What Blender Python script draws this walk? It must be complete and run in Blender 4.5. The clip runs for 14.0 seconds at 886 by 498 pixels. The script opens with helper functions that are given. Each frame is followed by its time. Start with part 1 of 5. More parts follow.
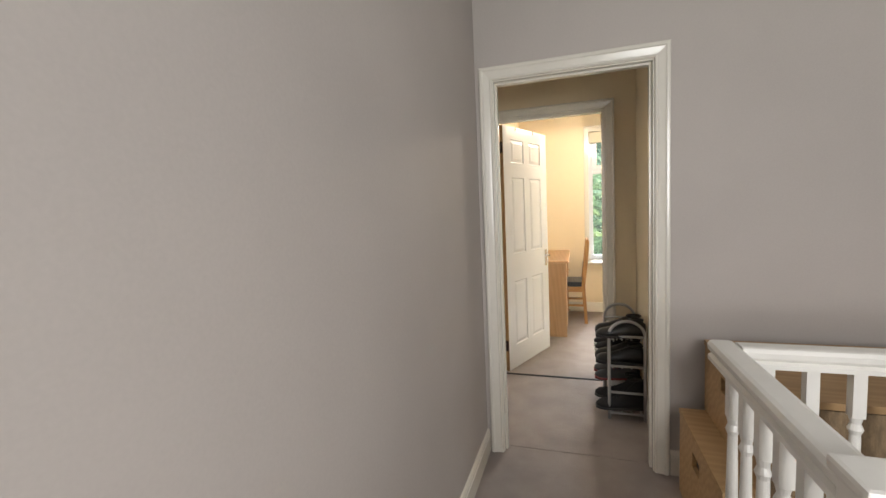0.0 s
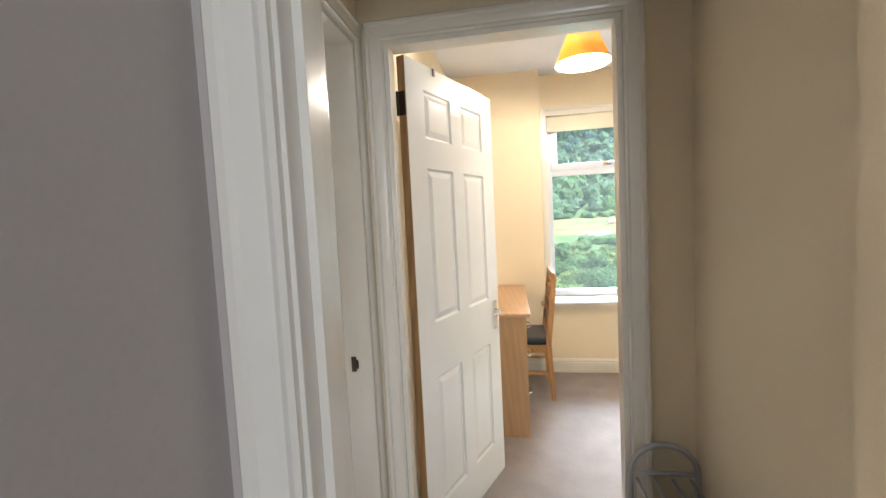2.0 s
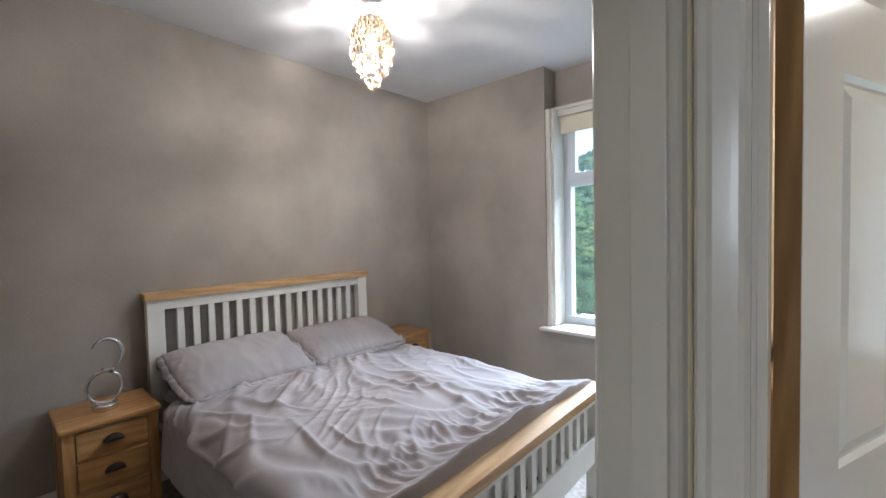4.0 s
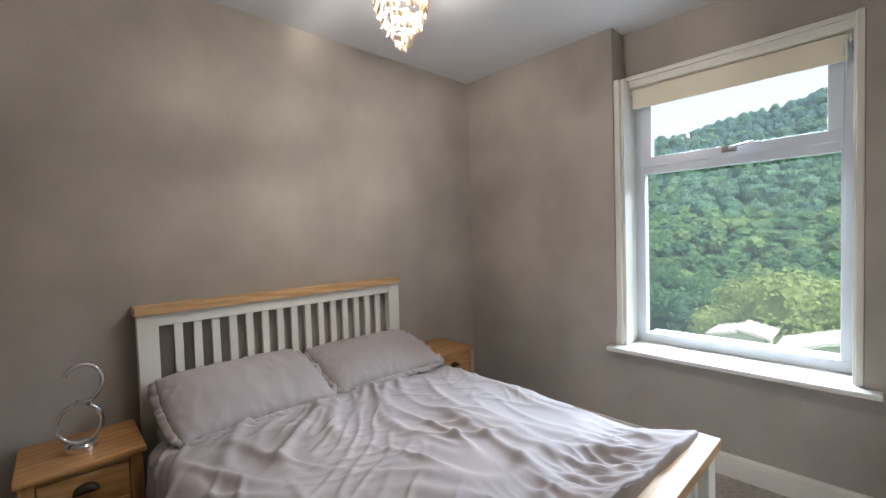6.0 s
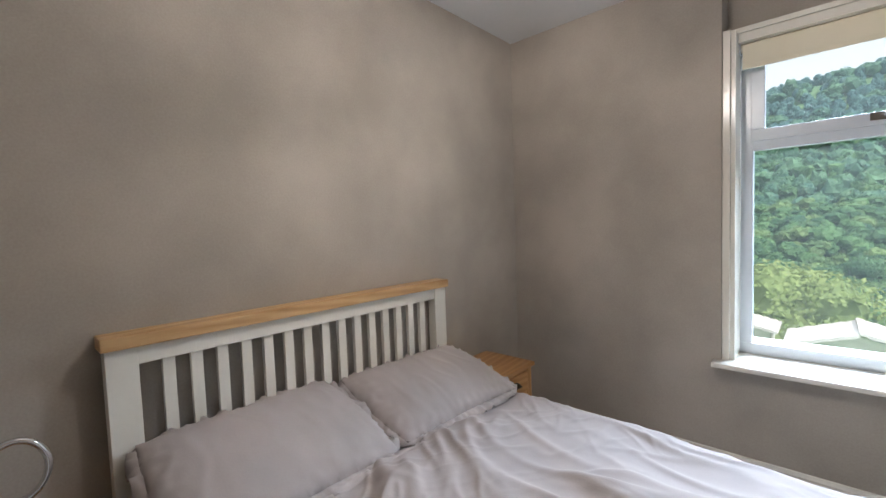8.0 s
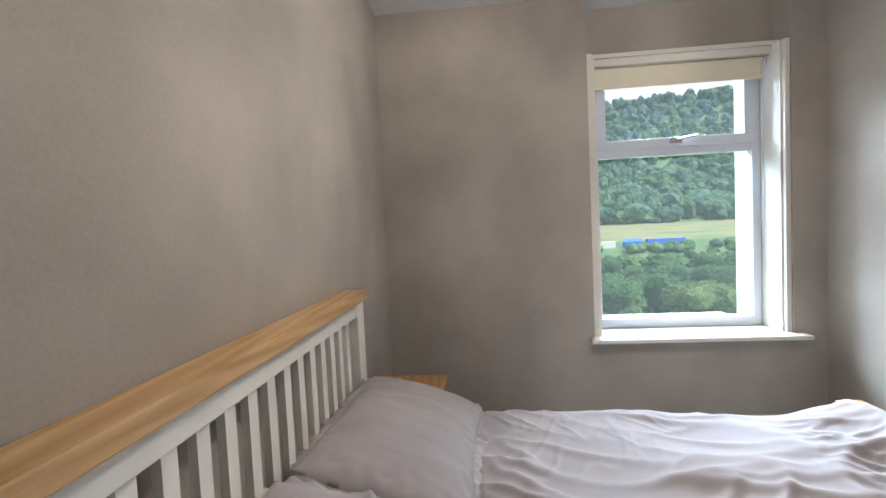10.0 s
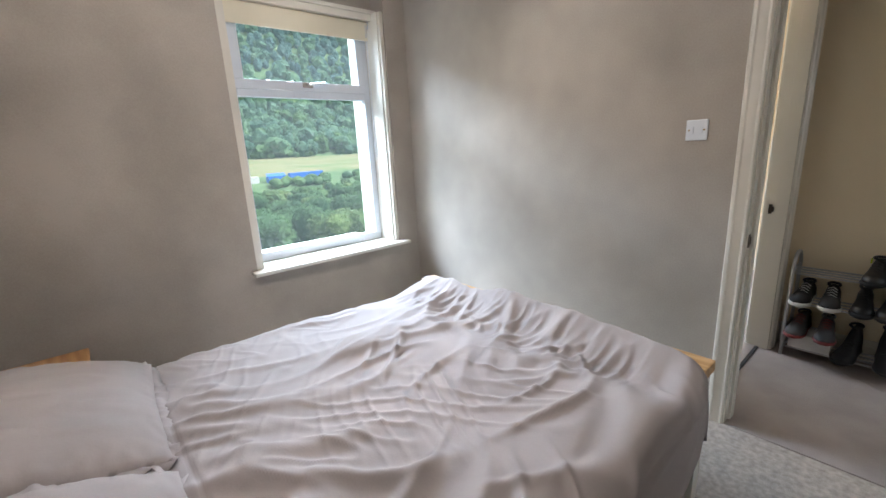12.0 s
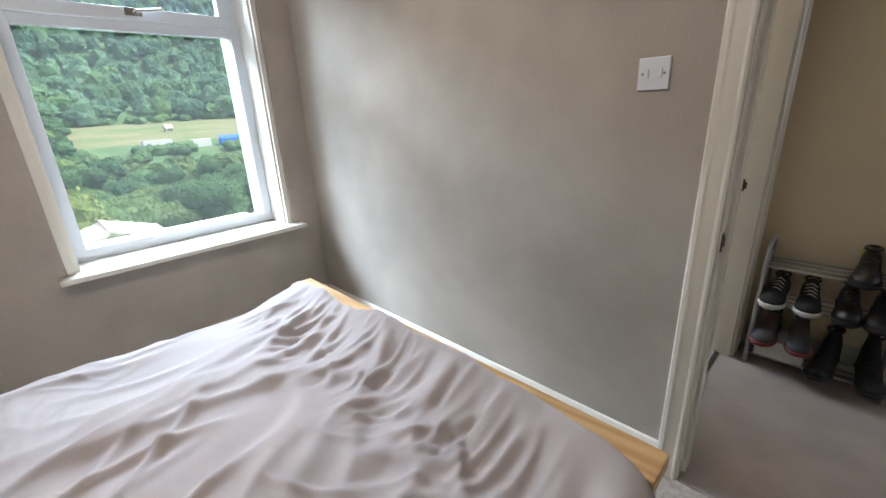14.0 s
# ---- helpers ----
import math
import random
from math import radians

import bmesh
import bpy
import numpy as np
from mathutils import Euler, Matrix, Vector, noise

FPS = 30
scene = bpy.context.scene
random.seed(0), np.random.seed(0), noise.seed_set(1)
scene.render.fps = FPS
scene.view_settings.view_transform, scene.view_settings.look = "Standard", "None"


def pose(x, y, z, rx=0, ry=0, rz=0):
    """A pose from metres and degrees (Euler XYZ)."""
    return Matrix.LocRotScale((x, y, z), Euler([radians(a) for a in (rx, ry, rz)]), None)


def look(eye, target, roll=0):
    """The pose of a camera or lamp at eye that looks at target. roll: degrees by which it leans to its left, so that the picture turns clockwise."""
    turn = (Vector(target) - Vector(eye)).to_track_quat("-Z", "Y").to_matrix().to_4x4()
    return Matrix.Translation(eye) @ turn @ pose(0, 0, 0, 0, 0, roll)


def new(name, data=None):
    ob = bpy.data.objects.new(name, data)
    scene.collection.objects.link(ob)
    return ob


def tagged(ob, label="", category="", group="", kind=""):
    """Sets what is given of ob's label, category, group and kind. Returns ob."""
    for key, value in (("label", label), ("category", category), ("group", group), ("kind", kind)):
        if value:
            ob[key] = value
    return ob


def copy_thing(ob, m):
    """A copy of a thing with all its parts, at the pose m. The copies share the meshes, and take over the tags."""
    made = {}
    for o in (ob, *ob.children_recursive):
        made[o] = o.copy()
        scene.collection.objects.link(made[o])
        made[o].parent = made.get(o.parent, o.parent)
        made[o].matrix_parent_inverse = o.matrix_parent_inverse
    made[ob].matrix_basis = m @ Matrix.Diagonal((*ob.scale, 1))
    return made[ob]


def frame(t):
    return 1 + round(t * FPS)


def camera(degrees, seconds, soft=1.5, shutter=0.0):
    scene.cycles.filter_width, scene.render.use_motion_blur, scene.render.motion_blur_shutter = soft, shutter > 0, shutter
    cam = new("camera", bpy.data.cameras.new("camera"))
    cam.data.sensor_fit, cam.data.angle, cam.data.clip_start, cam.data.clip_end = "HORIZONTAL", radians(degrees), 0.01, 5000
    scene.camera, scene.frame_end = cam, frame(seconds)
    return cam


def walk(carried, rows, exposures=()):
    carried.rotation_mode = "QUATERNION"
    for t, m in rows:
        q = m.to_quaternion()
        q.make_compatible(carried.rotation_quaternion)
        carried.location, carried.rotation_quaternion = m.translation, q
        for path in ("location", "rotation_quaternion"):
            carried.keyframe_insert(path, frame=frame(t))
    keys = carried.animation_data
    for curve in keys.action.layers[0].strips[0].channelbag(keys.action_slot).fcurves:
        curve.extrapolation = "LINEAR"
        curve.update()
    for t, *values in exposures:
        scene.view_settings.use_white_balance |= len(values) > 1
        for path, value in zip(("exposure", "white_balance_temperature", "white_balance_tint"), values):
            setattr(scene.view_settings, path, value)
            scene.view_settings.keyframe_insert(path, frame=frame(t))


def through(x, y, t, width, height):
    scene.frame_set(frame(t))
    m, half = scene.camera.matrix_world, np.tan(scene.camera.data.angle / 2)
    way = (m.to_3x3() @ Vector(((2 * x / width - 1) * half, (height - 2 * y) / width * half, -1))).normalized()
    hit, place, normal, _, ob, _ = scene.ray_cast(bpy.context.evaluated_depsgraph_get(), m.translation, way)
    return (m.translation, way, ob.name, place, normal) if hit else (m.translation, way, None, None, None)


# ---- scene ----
cam = camera(93.6, 14.0)
PATH = [
    (0, (0.09, 0.222, 1.353), (-0.522, 2.118, 1.176), -2.6),
    (0.5, (0.028, 0.622, 1.313), (-0.378, 2.575, 1.16), -2.5),
    (1, (0.013, 1.142, 1.344), (-0.271, 3.115, 1.179), -2.8),
    (1.5, (-0.021, 1.628, 1.376), (-0.267, 3.607, 1.225), -2.6),
    (2, (-0.083, 2.025, 1.393), (-0.413, 3.994, 1.26), -2.9),
    (2.5, (-0.065, 2.306, 1.406), (-0.608, 4.227, 1.276), -1.9),
    (3, (-0.147, 2.498, 1.399), (-0.947, 4.328, 1.281), -1.8),
    (3.5, (-0.296, 2.654, 1.404), (-1.381, 4.331, 1.307), -1.4),
    (4, (-0.441, 2.779, 1.376), (-1.774, 4.268, 1.297), -1.4),
    (6.3, (-0.844, 3.138, 1.375), (-2.301, 4.505, 1.301), -1.8),
    (6.5, (-0.852, 3.144, 1.369), (-2.287, 4.534, 1.296), -1.8),
    (7, (-0.895, 3.133, 1.359), (-2.308, 4.547, 1.283), -1.8),
    (7.5, (-1.163, 3.136, 1.344), (-2.571, 4.555, 1.258), -1.7),
    (7.7, (-1.342, 3.172, 1.382), (-2.735, 4.603, 1.278), -1.8),
    (9.8, (-2.655, 3.202, 1.297), (-3.085, 5.154, 1.228), -2.9),
    (10, (-2.689, 3.181, 1.312), (-2.871, 5.171, 1.22), -2.7),
    (10.5, (-2.785, 3.104, 1.308), (-2.364, 5.057, 1.213), -2.9),
    (11, (-2.825, 3.07, 1.377), (-1.994, 4.878, 1.17), -2.6),
    (11.5, (-2.832, 2.991, 1.365), (-1.738, 4.633, 1.034), -3.2),
    (12, (-2.79, 2.987, 1.342), (-1.531, 4.466, 0.864), -2.9),
    (12.5, (-2.747, 2.986, 1.339), (-1.396, 4.336, 0.746), -3.0),
    (13, (-2.645, 2.998, 1.319), (-1.24, 4.268, 0.676), -2.5),
    (13.5, (-2.367, 3.095, 1.302), (-0.958, 4.35, 0.639), -2.7),
    (14, (-2.055, 3.214, 1.3), (-0.723, 4.555, 0.645), -2.7),
]
walk(cam, [(t, look(eye, target, roll)) for t, eye, target, roll in PATH],
     exposures=((0, 1.5, 6700, 10), (1.5, 1.55, 6550, 10), (2.2, 1.47, 5850, 10), (3, 0.82, 5700, 9), (4, 0.76, 5600, 9), (6.5, 0.64, 5880, 9), (10, 0.76, 5850, 9), (12, 0.94, 5850, 9), (14, 0.82, 5950, 9)))

# ---- world, sun, added lamps for sky and landing light ----
SKY, SUN, SKY_FILL_LAMP, LANDING_FILL, BULB_BED, BULB_STUDY = 0.15, 4.5, 2450.0, 25.0, 29.0, 20.0
world = bpy.data.worlds.new("world")
scene.world = world
world.use_nodes = True
wn = world.node_tree
sky = wn.nodes.new("ShaderNodeTexSky")
sky.sky_type, sky.sun_disc = "NISHITA", False
sky.sun_elevation, sky.sun_rotation = radians(50), radians(112)
sky.air_density, sky.dust_density, sky.ozone_density = 1.0, 3.0, 1.0
wn.nodes["Background"].inputs["Strength"].default_value = SKY
cloud = wn.nodes.new("ShaderNodeMix")
cloud.data_type = "RGBA"
cloud.inputs[0].default_value, cloud.inputs[7].default_value = 0.93, (5.1, 4.9, 4.9, 1)
wn.links.new(sky.outputs[0], cloud.inputs[6])
wn.links.new(cloud.outputs[2], wn.nodes["Background"].inputs["Color"])
sun = new("sun", bpy.data.lights.new("sun", "SUN"))
sun.data.energy, sun.data.angle, sun.data.color = SUN, radians(12), (1, 0.95, 0.88)
sun.matrix_world = look((0, 0, 0), (-math.sin(radians(112)) * math.cos(radians(50)), -math.cos(radians(112)) * math.cos(radians(50)), -math.sin(radians(50))))


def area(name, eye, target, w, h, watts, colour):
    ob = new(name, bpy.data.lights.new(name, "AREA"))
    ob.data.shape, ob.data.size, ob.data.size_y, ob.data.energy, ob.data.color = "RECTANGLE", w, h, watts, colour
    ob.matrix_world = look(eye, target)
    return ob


# Added lamp outdoors, hidden above the view, stands in for light from the sky.
area("sky_fill_lamp_outside", (-1.7, 10.0, 4.9), (-0.7, 4.5, 1.3), 7.5, 2.4, SKY_FILL_LAMP, (0.78, 0.89, 1.0))
# Added fill lamp at an unseen opening, to brighten the landing.
area("landing_fill_lamp", (1.2, -1.60, 1.75), (0.0, 3.0, 1.6), 1.1, 1.3, LANDING_FILL, (0.95, 0.97, 1.0))


def bulb(name, place, watts, colour, radius):
    ob = new(name, bpy.data.lights.new(name, "POINT"))
    ob.data.energy, ob.data.color, ob.data.shadow_soft_size = watts, colour, radius
    ob.location = place
    return ob


PENDANT = (-2.19, 4.21, 2.36)
STUDY_LAMP = (0.36, 4.61, 2.262)
bulb("bulb_bedroom", (PENDANT[0], PENDANT[1], 2.275), BULB_BED, (1.0, 0.86, 0.73), 0.018)
bulb("bulb_study", (STUDY_LAMP[0], STUDY_LAMP[1], 2.25), BULB_STUDY, (1.0, 0.85, 0.68), 0.03)


# ---- materials ----
def mat(name, colour, rough=0.6, metal=0.0, vary=0.06, scale=4.0, fine=80.0, bump=0.0, dist=0.002, spec=0.5, colour2=None, stretch=None, coat=0.0, per_object=0.0):
    """A surface whose colour wanders at two sizes, with a fine relief."""
    m = bpy.data.materials.new(name)
    m.use_nodes = True
    nt, p = m.node_tree, m.node_tree.nodes["Principled BSDF"]
    N, L = nt.nodes.new, nt.links.new
    co = N("ShaderNodeTexCoord")
    vec = co.outputs["Object"]
    if stretch:
        mp = N("ShaderNodeMapping")
        mp.inputs["Scale"].default_value = stretch
        L(vec, mp.inputs[0])
        vec = mp.outputs[0]
    big, small = N("ShaderNodeTexNoise"), N("ShaderNodeTexNoise")
    big.inputs["Scale"].default_value, big.inputs["Detail"].default_value = scale, 3
    small.inputs["Scale"].default_value, small.inputs["Detail"].default_value = fine, 3
    L(vec, big.inputs["Vector"]), L(vec, small.inputs["Vector"])
    mix = N("ShaderNodeMix")
    mix.data_type = "RGBA"
    c2 = colour2 or tuple(c * (1 - 3 * vary) for c in colour)
    c1 = colour if colour2 else tuple(min(1, c * (1 + vary)) for c in colour)
    mix.inputs[6].default_value, mix.inputs[7].default_value = (*c1, 1), (*c2, 1)
    add = N("ShaderNodeMath")
    add.operation = "MULTIPLY_ADD"
    add.inputs[1].default_value = 0.35
    L(small.outputs["Fac"], add.inputs[0]), L(big.outputs["Fac"], add.inputs[2])
    ramp = N("ShaderNodeMapRange")
    ramp.inputs["From Min"].default_value, ramp.inputs["From Max"].default_value = 0.45, 0.9
    L(add.outputs[0], ramp.inputs["Value"]), L(ramp.outputs[0], mix.inputs[0])
    out = mix.outputs[2]
    if per_object:
        info, hsv, mr = N("ShaderNodeObjectInfo"), N("ShaderNodeHueSaturation"), N("ShaderNodeMapRange")
        mr.inputs["To Min"].default_value, mr.inputs["To Max"].default_value = 1 - per_object, 1 + per_object
        L(info.outputs["Random"], mr.inputs["Value"]), L(mr.outputs[0], hsv.inputs["Value"]), L(out, hsv.inputs["Color"])
        out = hsv.outputs[0]
    L(out, p.inputs["Base Color"])
    p.inputs["Roughness"].default_value, p.inputs["Metallic"].default_value = rough, metal
    p.inputs["Specular IOR Level"].default_value, p.inputs["Coat Weight"].default_value = spec, coat
    if bump:
        b = N("ShaderNodeBump")
        b.inputs["Strength"].default_value, b.inputs["Distance"].default_value = bump, dist
        L(small.outputs["Fac"], b.inputs["Height"]), L(b.outputs[0], p.inputs["Normal"])
    return m


def wood(name, light, dark, scale=3.0, rough=0.45, axis=1):
    """Long grain along an axis, with rings and fine pores."""
    m = bpy.data.materials.new(name)
    m.use_nodes = True
    nt, p = m.node_tree, m.node_tree.nodes["Principled BSDF"]
    N, L = nt.nodes.new, nt.links.new
    co, mp = N("ShaderNodeTexCoord"), N("ShaderNodeMapping")
    s = [9.0, 9.0, 9.0]
    s[axis] = 0.9
    mp.inputs["Scale"].default_value = s
    L(co.outputs["Object"], mp.inputs[0])
    n1, n2, w = N("ShaderNodeTexNoise"), N("ShaderNodeTexNoise"), N("ShaderNodeTexWave")
    n1.inputs["Scale"].default_value, n1.inputs["Detail"].default_value = scale, 4
    n2.inputs["Scale"].default_value, n2.inputs["Detail"].default_value = 28, 4
    w.inputs["Scale"].default_value, w.inputs["Distortion"].default_value, w.inputs["Detail"].default_value = 1.6, 7, 3
    w.bands_direction = "DIAGONAL"
    for n in (n1, n2, w):
        L(mp.outputs[0], n.inputs["Vector"])
    a, b = N("ShaderNodeMath"), N("ShaderNodeMath")
    a.operation = b.operation = "MULTIPLY_ADD"
    a.inputs[1].default_value, b.inputs[1].default_value = 0.45, 0.35
    L(w.outputs["Fac"], a.inputs[0]), L(n1.outputs["Fac"], a.inputs[2])
    L(n2.outputs["Fac"], b.inputs[0]), L(a.outputs[0], b.inputs[2])
    r = N("ShaderNodeMapRange")
    r.inputs["From Min"].default_value, r.inputs["From Max"].default_value = 0.45, 1.25
    mix = N("ShaderNodeMix")
    mix.data_type = "RGBA"
    mix.inputs[6].default_value, mix.inputs[7].default_value = (*light, 1), (*dark, 1)
    L(b.outputs[0], r.inputs["Value"]), L(r.outputs[0], mix.inputs[0]), L(mix.outputs[2], p.inputs["Base Color"])
    bp = N("ShaderNodeBump")
    bp.inputs["Strength"].default_value, bp.inputs["Distance"].default_value = 0.25, 0.001
    L(n2.outputs["Fac"], bp.inputs["Height"]), L(bp.outputs[0], p.inputs["Normal"])
    p.inputs["Roughness"].default_value = rough
    return m


# Taupe paint; its stronger mottling imitates the pendant's patchy light on the walls.
M_TAUPE = mat("taupe_paint_light_mottle", (0.420, 0.377, 0.328), 0.8, vary=0.07, scale=2.2, fine=140, bump=0.12, dist=0.001, spec=0.3)
M_GREY = mat("grey_wall_paint", (0.47, 0.43, 0.40), 0.75, vary=0.03, scale=1.2, fine=140, bump=0.12, dist=0.001, spec=0.3)
M_CREAM = mat("cream_wall_paint", (0.81, 0.70, 0.515), 0.75, vary=0.025, scale=1.3, fine=140, bump=0.12, dist=0.001, spec=0.3)
M_CEIL = mat("ceiling_paint", (0.68, 0.68, 0.69), 0.85, vary=0.02, scale=1.5, fine=60, bump=0.2, dist=0.002, spec=0.2)
M_GLOSS = mat("white_gloss_paint", (0.72, 0.685, 0.61), 0.22, vary=0.015, scale=3, fine=25, bump=0.05, dist=0.001)
M_DOOR = mat("white_door_paint", (0.76, 0.77, 0.76), 0.2, vary=0.012, scale=3, fine=90, bump=0.06, dist=0.0008)
M_UPVC = mat("white_plastic_frame", (0.66, 0.69, 0.74), 0.25, vary=0.01)
M_SATIN = mat("white_satin_rail_paint", (0.80, 0.78, 0.73), 0.3, vary=0.02, scale=5, fine=30, bump=0.05, dist=0.001)
M_CARPET = mat("taupe_carpet", (0.38, 0.33, 0.305), 0.95, vary=0.045, scale=6, fine=420, bump=0.9, dist=0.006, spec=0.1)
M_CARPET2 = mat("grey_carpet", (0.50, 0.44, 0.385), 0.95, vary=0.11, scale=40, fine=380, bump=0.9, dist=0.006, spec=0.1)
M_CREAMWOOD = mat("cream_bed_paint", (0.80, 0.78, 0.71), 0.38, vary=0.015, scale=4, fine=60, bump=0.04, dist=0.001)
M_OAK = wood("pale_oak", (0.66, 0.44, 0.22), (0.45, 0.26, 0.10), axis=1)
M_OAKX = wood("pale_oak_cross", (0.52, 0.29, 0.11), (0.35, 0.17, 0.055), axis=1)
M_OAKZ = wood("pale_oak_upright", (0.50, 0.27, 0.10), (0.33, 0.16, 0.05), axis=2)
M_DESK = wood("beech_veneer", (0.50, 0.31, 0.16), (0.42, 0.25, 0.12), axis=2, rough=0.4)
M_DESKTOP = wood("beech_veneer_top", (0.55, 0.34, 0.18), (0.46, 0.27, 0.13), axis=1, rough=0.4)
M_CHEST = wood("light_brown_board", (0.42, 0.27, 0.13), (0.33, 0.20, 0.09), axis=0, rough=0.6)
M_CANE = mat("woven_brown_cane", (0.30, 0.21, 0.12), 0.7, scale=26, fine=150, bump=0.9, dist=0.004, colour2=(0.15, 0.10, 0.055), stretch=(2.5, 2.5, 0.7))
M_CHROME = mat("chrome", (0.75, 0.75, 0.76), 0.12, metal=1.0, vary=0.01)
M_BRASS = mat("dull_brass", (0.35, 0.26, 0.15), 0.4, metal=1.0, vary=0.05)
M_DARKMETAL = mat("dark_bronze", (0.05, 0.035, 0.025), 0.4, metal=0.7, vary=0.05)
M_TUBE = mat("grey_painted_tube", (0.42, 0.42, 0.43), 0.4, metal=0.4, vary=0.03)
M_EDGE = wood("bare_door_edge", (0.42, 0.25, 0.10), (0.26, 0.14, 0.05), axis=2, rough=0.6)
M_SHEET = mat("pinkish_grey_cotton", (0.41, 0.37, 0.36), 0.85, vary=0.02, scale=5, fine=150, bump=0.25, dist=0.0015, spec=0.2)
M_MATTRESS = mat("off_white_mattress", (0.7, 0.68, 0.64), 0.9, vary=0.03)
M_BLACK = mat("black_shoe_leather", (0.012, 0.012, 0.013), 0.42, vary=0.1, fine=200, bump=0.3, dist=0.001)
M_BLACKCLOTH = mat("black_fabric", (0.02, 0.02, 0.022), 0.85, vary=0.15, fine=300, bump=0.4, dist=0.001)
M_SHOEGREY = mat("grey_shoe_mesh", (0.07, 0.07, 0.075), 0.8, vary=0.1, fine=400, bump=0.4, dist=0.001)
M_SHOERED = mat("dark_red_shoe_fabric", (0.20, 0.03, 0.03), 0.7, vary=0.1, fine=300, bump=0.3, dist=0.001)
M_RUBBER = mat("white_rubber_sole", (0.62, 0.62, 0.60), 0.6, vary=0.06)
M_NEON = mat("yellow_green_tag", (0.55, 0.65, 0.05), 0.6, vary=0.03)
M_SEAT = mat("black_seat_vinyl", (0.02, 0.025, 0.03), 0.3, vary=0.08, fine=160, bump=0.2, dist=0.001)
M_BLIND = mat("cream_blind_fabric", (0.76, 0.70, 0.55), 0.8, vary=0.02, fine=300, bump=0.2, dist=0.0006)
M_RENDER = mat("cream_outside_render", (0.52, 0.48, 0.39), 0.85, vary=0.04, fine=60, bump=0.5, dist=0.003)
M_GRASS = mat("rough_grass", (0.12, 0.19, 0.08), 0.9, vary=0.1, scale=0.15, fine=3, colour2=(0.06, 0.12, 0.05))
M_FIELD = mat("dry_field_grass", (0.26, 0.21, 0.12), 0.9, vary=0.1, scale=0.10, fine=0.7, colour2=(0.11, 0.17, 0.06), stretch=(0.4, 1.3, 1))
M_BARK = mat("tree_bark", (0.10, 0.075, 0.05), 0.9, vary=0.1, fine=20, bump=0.6, dist=0.02)
M_BLUE = mat("blue_tarpaulin", (0.03, 0.16, 0.60), 0.5, vary=0.05)
M_PALE = mat("pale_weathered_roofing", (0.46, 0.39, 0.34), 0.8, vary=0.06, scale=2, fine=30, bump=0.4, dist=0.004)


def leafy(name, light, dark):
    """Foliage: every leaf clump has its own green, with some light let through."""
    m = bpy.data.materials.new(name)
    m.use_nodes = True
    nt, p = m.node_tree, m.node_tree.nodes["Principled BSDF"]
    N, L = nt.nodes.new, nt.links.new
    g, n, co = N("ShaderNodeNewGeometry"), N("ShaderNodeTexNoise"), N("ShaderNodeTexCoord")
    n.inputs["Scale"].default_value, n.inputs["Detail"].default_value = 0.10, 3
    L(co.outputs["Object"], n.inputs["Vector"])
    mth = N("ShaderNodeMath")
    mth.operation = "MULTIPLY_ADD"
    mth.inputs[1].default_value = 0.25
    L(g.outputs["Random Per Island"], mth.inputs[0]), L(n.outputs["Fac"], mth.inputs[2])
    r = N("ShaderNodeMapRange")
    r.inputs["From Min"].default_value, r.inputs["From Max"].default_value = 0.47, 0.80
    mix = N("ShaderNodeMix")
    mix.data_type = "RGBA"
    mix.inputs[6].default_value, mix.inputs[7].default_value = (*dark, 1), (*light, 1)
    L(mth.outputs[0], r.inputs["Value"]), L(r.outputs[0], mix.inputs[0]), L(mix.outputs[2], p.inputs["Base Color"])
    p.inputs["Roughness"].default_value = 0.6
    p.inputs["Specular IOR Level"].default_value = 0.2
    tr, mx = N("ShaderNodeBsdfTranslucent"), N("ShaderNodeMixShader")
    mx.inputs[0].default_value = 0.4
    L(mix.outputs[2], tr.inputs[0]), L(p.outputs[0], mx.inputs[1]), L(tr.outputs[0], mx.inputs[2])
    L(mx.outputs[0], nt.nodes["Material Output"].inputs["Surface"])
    return m


M_LEAF = leafy("broad_leaves", (0.175, 0.300, 0.115), (0.070, 0.150, 0.080))
M_LEAF2 = leafy("yellow_green_leaves", (0.250, 0.345, 0.125), (0.120, 0.205, 0.090))
M_BUSH = leafy("olive_yellow_leaves", (0.36, 0.40, 0.14), (0.24, 0.30, 0.10))
# Bluish greens with lifted darks put distance haze into the leaf colours.
M_HAZED_FOREST = leafy("hazed_forest_canopy", (0.190, 0.320, 0.175), (0.095, 0.190, 0.135))
M_HAZED_CONIFER = leafy("hazed_conifer_canopy", (0.165, 0.285, 0.240), (0.115, 0.215, 0.205))


